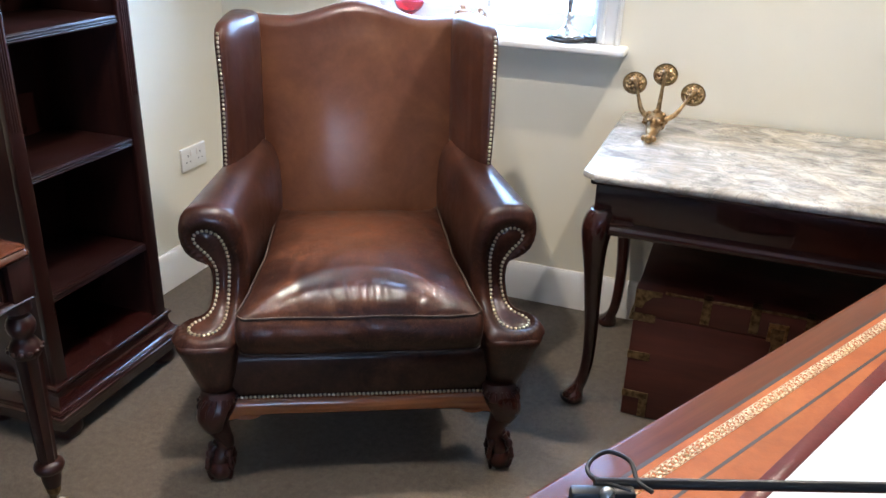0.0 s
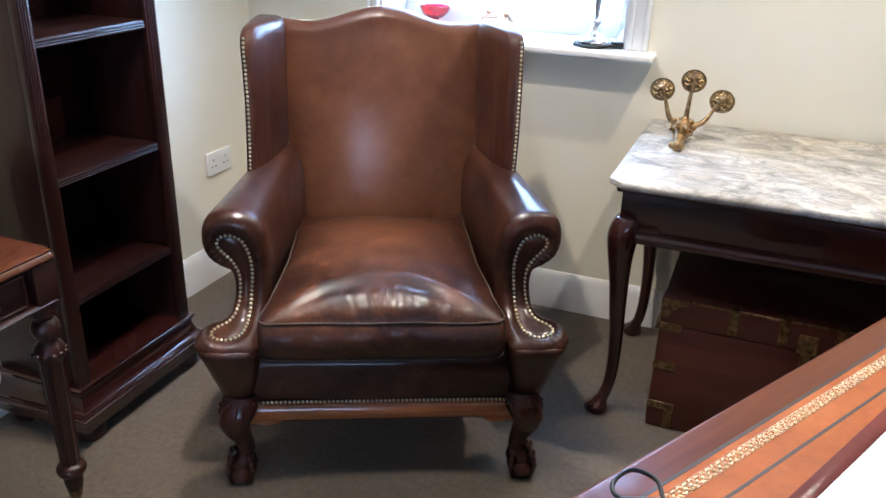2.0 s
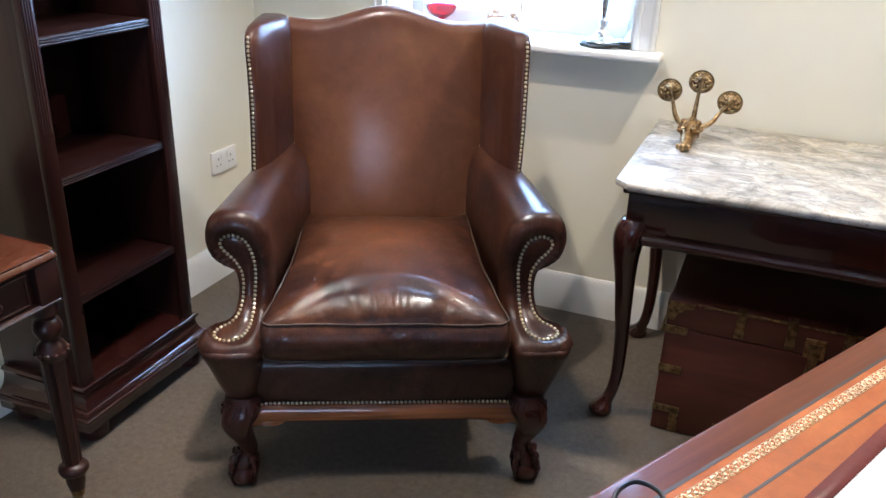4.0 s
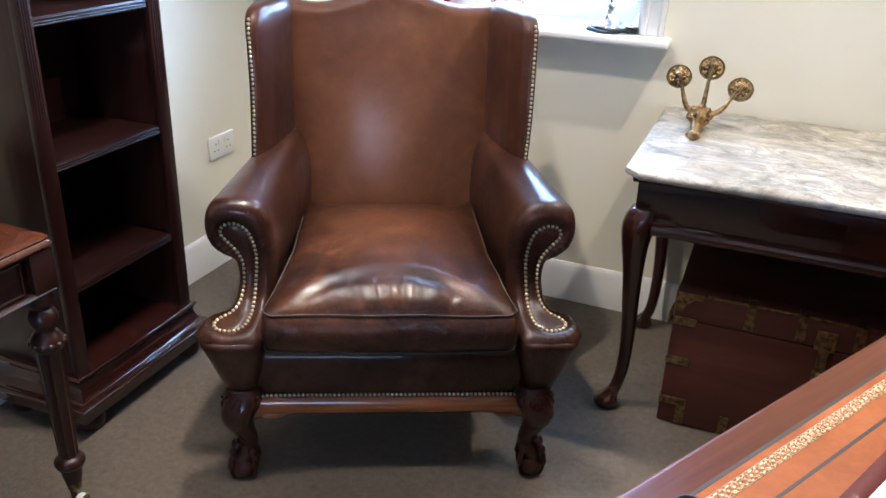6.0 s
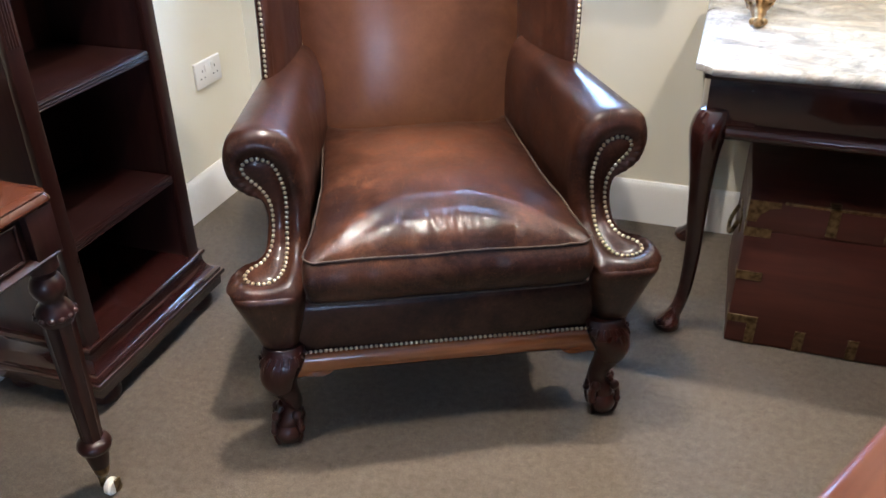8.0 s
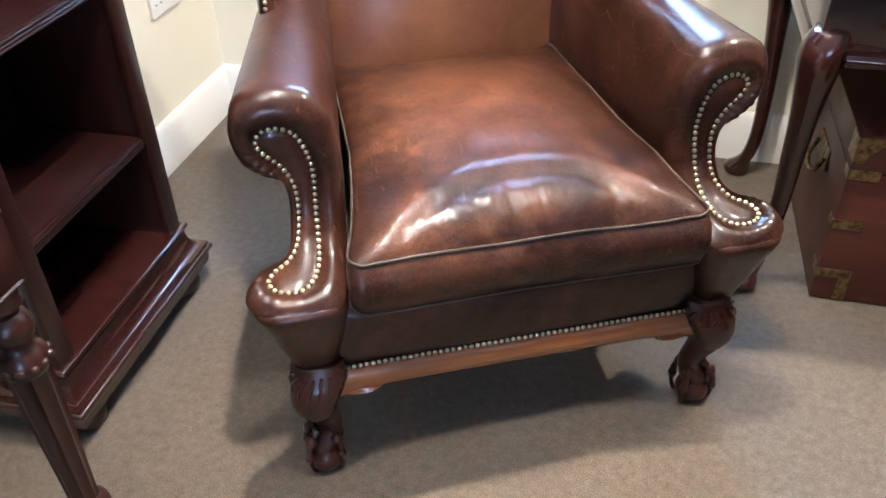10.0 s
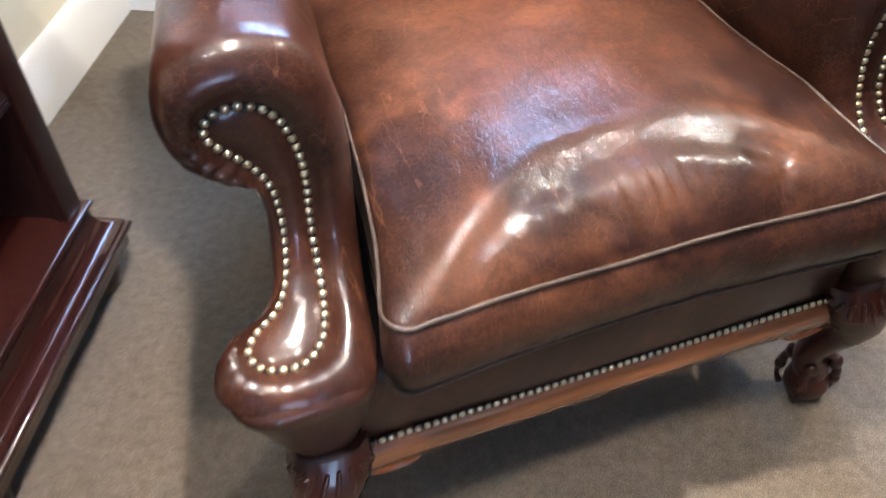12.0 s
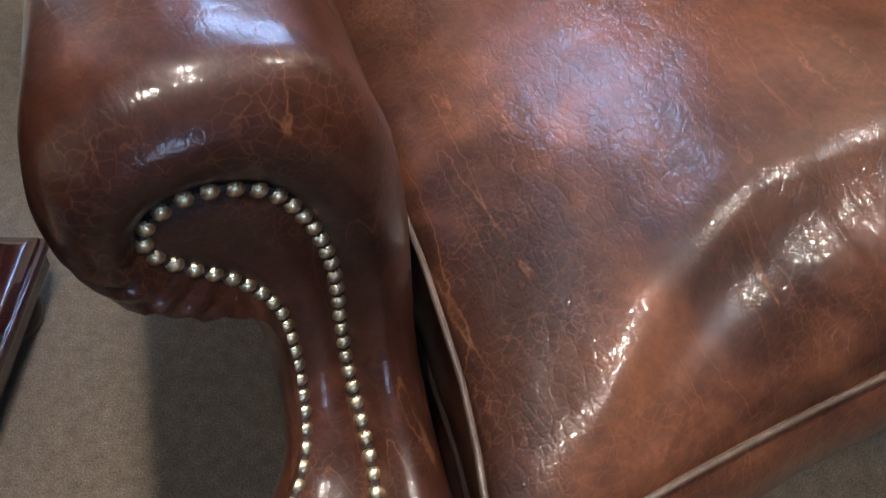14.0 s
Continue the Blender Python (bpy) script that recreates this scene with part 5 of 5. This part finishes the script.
# ---- things on the window sill ----
def sill_things():
    z = 0.9665
    # silver lamp
    t = thing("table_lamp", pose(-0.222, 2.875, z + 0.012), "silver candlestick table lamp on the window sill", "table lamp")
    part("foot", lathe([(0.004, 0), (0.047, 0), (0.052, 0.004), (0.050, 0.009), (0.040, 0.015), (0.028, 0.023), (0.019, 0.034), (0.013, 0.046), (0.010, 0.056), (0.004, 0.057)], 32), SILVER, t, sharp=50)
    part("knop", lathe([(0.003, 0.055), (0.010, 0.056), (0.0155, 0.062), (0.0165, 0.068), (0.011, 0.075), (0.008, 0.079), (0.003, 0.080)], 24), SILVER, t)
    part("stem", lathe([(0.003, 0.078), (0.0075, 0.078), (0.009, 0.10), (0.013, 0.14), (0.0175, 0.19), (0.019, 0.21), (0.012, 0.225), (0.016, 0.235), (0.02, 0.25), (0.003, 0.25)], 24), SILVER, t)
    # coil of cable under the foot
    pts = []
    for k in range(120):
        a = 2 * math.pi * 2.6 * k / 119
        r = 0.055 + 0.006 * math.sin(a * 1.7) + 0.004 * math.sin(a * 0.6)
        pts.append(Vector((r * math.cos(a) * 1.12, r * math.sin(a) * 0.85, 0.006 + 0.004 * math.sin(a * 2.3) + 0.002)))
    c = thing("lamp_cable", pose(-0.220, 2.871, z), "coiled black cable under the silver lamp", "cable")
    part("cable", tube(pts, 0.0055, 8), RUBBER, c)
    part("plug", box(0.055, 0.095, -0.018, 0.012, 0.0, 0.022, 0.006), BLACK, c)
    # dark frame leaning in the corner
    f = thing("photo_frame", pose(-0.150, 2.92, z, 0, 0, 25), "small dark photo frame leaning against the window reveal", "photo frame")
    bm = box(-0.005, 0.003, -0.05, 0.05, 0.0, 0.085, 0.002)
    bmesh.ops.transform(bm, matrix=pose(0, 0, 0.002, 0, 32, 0), verts=bm.verts)
    part("frame_back", bm, BLACK, f)
    bm = box(-0.0052, -0.0062, -0.04, 0.04, 0.012, 0.075)
    bmesh.ops.transform(bm, matrix=pose(0, 0, 0.002, 0, 32, 0), verts=bm.verts)
    part("backing_card", bm, PAPER, f, smooth=False)
    # ruby bowl
    b = thing("glass_bowl", pose(-0.840, 3.0, z), "ruby red glass bowl on the window sill", "bowl")
    prof = [(0.002, 0.0), (0.018, 0.0), (0.019, 0.004), (0.010, 0.009), (0.012, 0.022), (0.030, 0.032), (0.046, 0.046), (0.054, 0.062), (0.056, 0.072), (0.0545, 0.073), (0.051, 0.062), (0.043, 0.049), (0.028, 0.036), (0.002, 0.030)]
    part("bowl", lathe(prof, 32), RED_GLASS, b, sharp=50)
    # cut-glass bottles
    g = thing("glass_bottle", pose(-0.632, 3.0, z), "small cut-glass scent bottle with an amber body", "bottle", "bottles on the sill")
    prof = [(0.002, 0.0), (0.026, 0.0), (0.030, 0.008), (0.032, 0.035), (0.028, 0.052), (0.012, 0.062), (0.010, 0.072), (0.015, 0.076), (0.002, 0.077)]
    part("body", lathe(prof, 9), AMBER, g, sharp=20)
    part("stopper", ball((0, 0, 0.088), 0.012, seg=8), CLEAR_GLASS, g)
    copy_thing(g, pose(-0.572, 3.01, z, 0, 0, 20) @ Matrix.Diagonal((0.8, 0.8, 0.85, 1)))


sill_things()


# ---- brass wall light lying on the marble ----
def sconce():
    z = TZ
    t = thing("brass_wall_light", pose(0.118, 2.610, z), "old brass three-branch wall light lying on the marble", "wall light")
    body = bmesh.new()
    prof = [(0.003, -0.12), (0.008, -0.118), (0.012, -0.108), (0.009, -0.098), (0.013, -0.088), (0.018, -0.07), (0.016, -0.055), (0.022, -0.035), (0.030, -0.01), (0.031, 0.012), (0.024, 0.03), (0.014, 0.042), (0.018, 0.05), (0.010, 0.062), (0.003, 0.064)]
    join(body, lathe(prof, 16), pose(0, 0, 0.034, -79, 0, 0))
    for k in range(8):
        a = 2 * math.pi * k / 8
        ball((0.028 * math.cos(a), 0.01 - 0.01 * math.sin(a), 0.036 + 0.026 * math.sin(a)), 0.010, body, (1, 1.2, 1), 8)
    for q in range(6):
        an = 2 * math.pi * q / 6
        leaf = ball((0, 0, 0), 0.015, None, (0.55, 1.5, 0.35), 8)
        join(body, leaf, pose(0.024 * math.cos(an), -0.030 - 0.012 * math.sin(an), 0.034 + 0.020 * math.sin(an), -25 + 30 * math.sin(an), 0, 18 * math.cos(an)))
    for q, r in ((-0.013, 0.009), (0.013, 0.009), (0.0, 0.013)):
        ball((q, -0.122 - 0.006 * (q == 0), 0.014), r, body, seg=12)
    part("body", body, BRASS, t, "cast leafy brass body", sharp=60)
    for cx, cy, cz in ((-0.077, 0.038, 0.134), (0.008, 0.050, 0.165), (0.095, 0.046, 0.115)):
        c = Vector((cx, cy, cz))
        n = Vector((0.10, -0.80, 0.52)).normalized()
        mid = Vector((cx * 0.55, cy * 0.2 - 0.004, 0.055 + 0.2 * (cz - 0.1)))
        ar = part("arm", tube(spline([Vector((cx * 0.12, 0.0, 0.036)), mid, c * 0.8 + Vector((0, -0.012, 0.0)), c + n * 0.020, c + n * 0.004], 22), lambda q: 0.0070 - 0.0012 * q + 0.0012 * math.sin(q * 9), 10), BRASS, t)
        q = Matrix.Translation(c) @ n.to_track_quat("Z", "Y").to_matrix().to_4x4()
        d = bmesh.new()
        join(d, lathe([(0.002, -0.006), (0.025, -0.007), (0.0340, -0.003), (0.0360, 0.002), (0.0345, 0.005), (0.031, 0.002), (0.028, 0.004), (0.022, 0.003), (0.018, 0.010), (0.013, 0.014), (0.008, 0.022), (0.002, 0.023)], 28), q)
        pan = part("drip_pan", d, BRASS_DULL, ar, "round brass drip pan", sharp=40)
        d = bmesh.new()
        for k in range(16):
            a = 2 * math.pi * k / 8 + 0.39 * (k > 7)
            rr = 0.020 if k < 8 else 0.0125
            b2 = ball((0, 0, 0), 0.0062, squash=(1.3, 0.62, 0.5), seg=8)
            join(d, b2, q @ Matrix.Translation((rr * math.cos(a), rr * math.sin(a), 0.007 + 0.006 * (k > 7))) @ Matrix.Rotation(a, 4, "Z"))
        part("leaf_collar", d, BRASS, pan, sharp=60)


sconce()
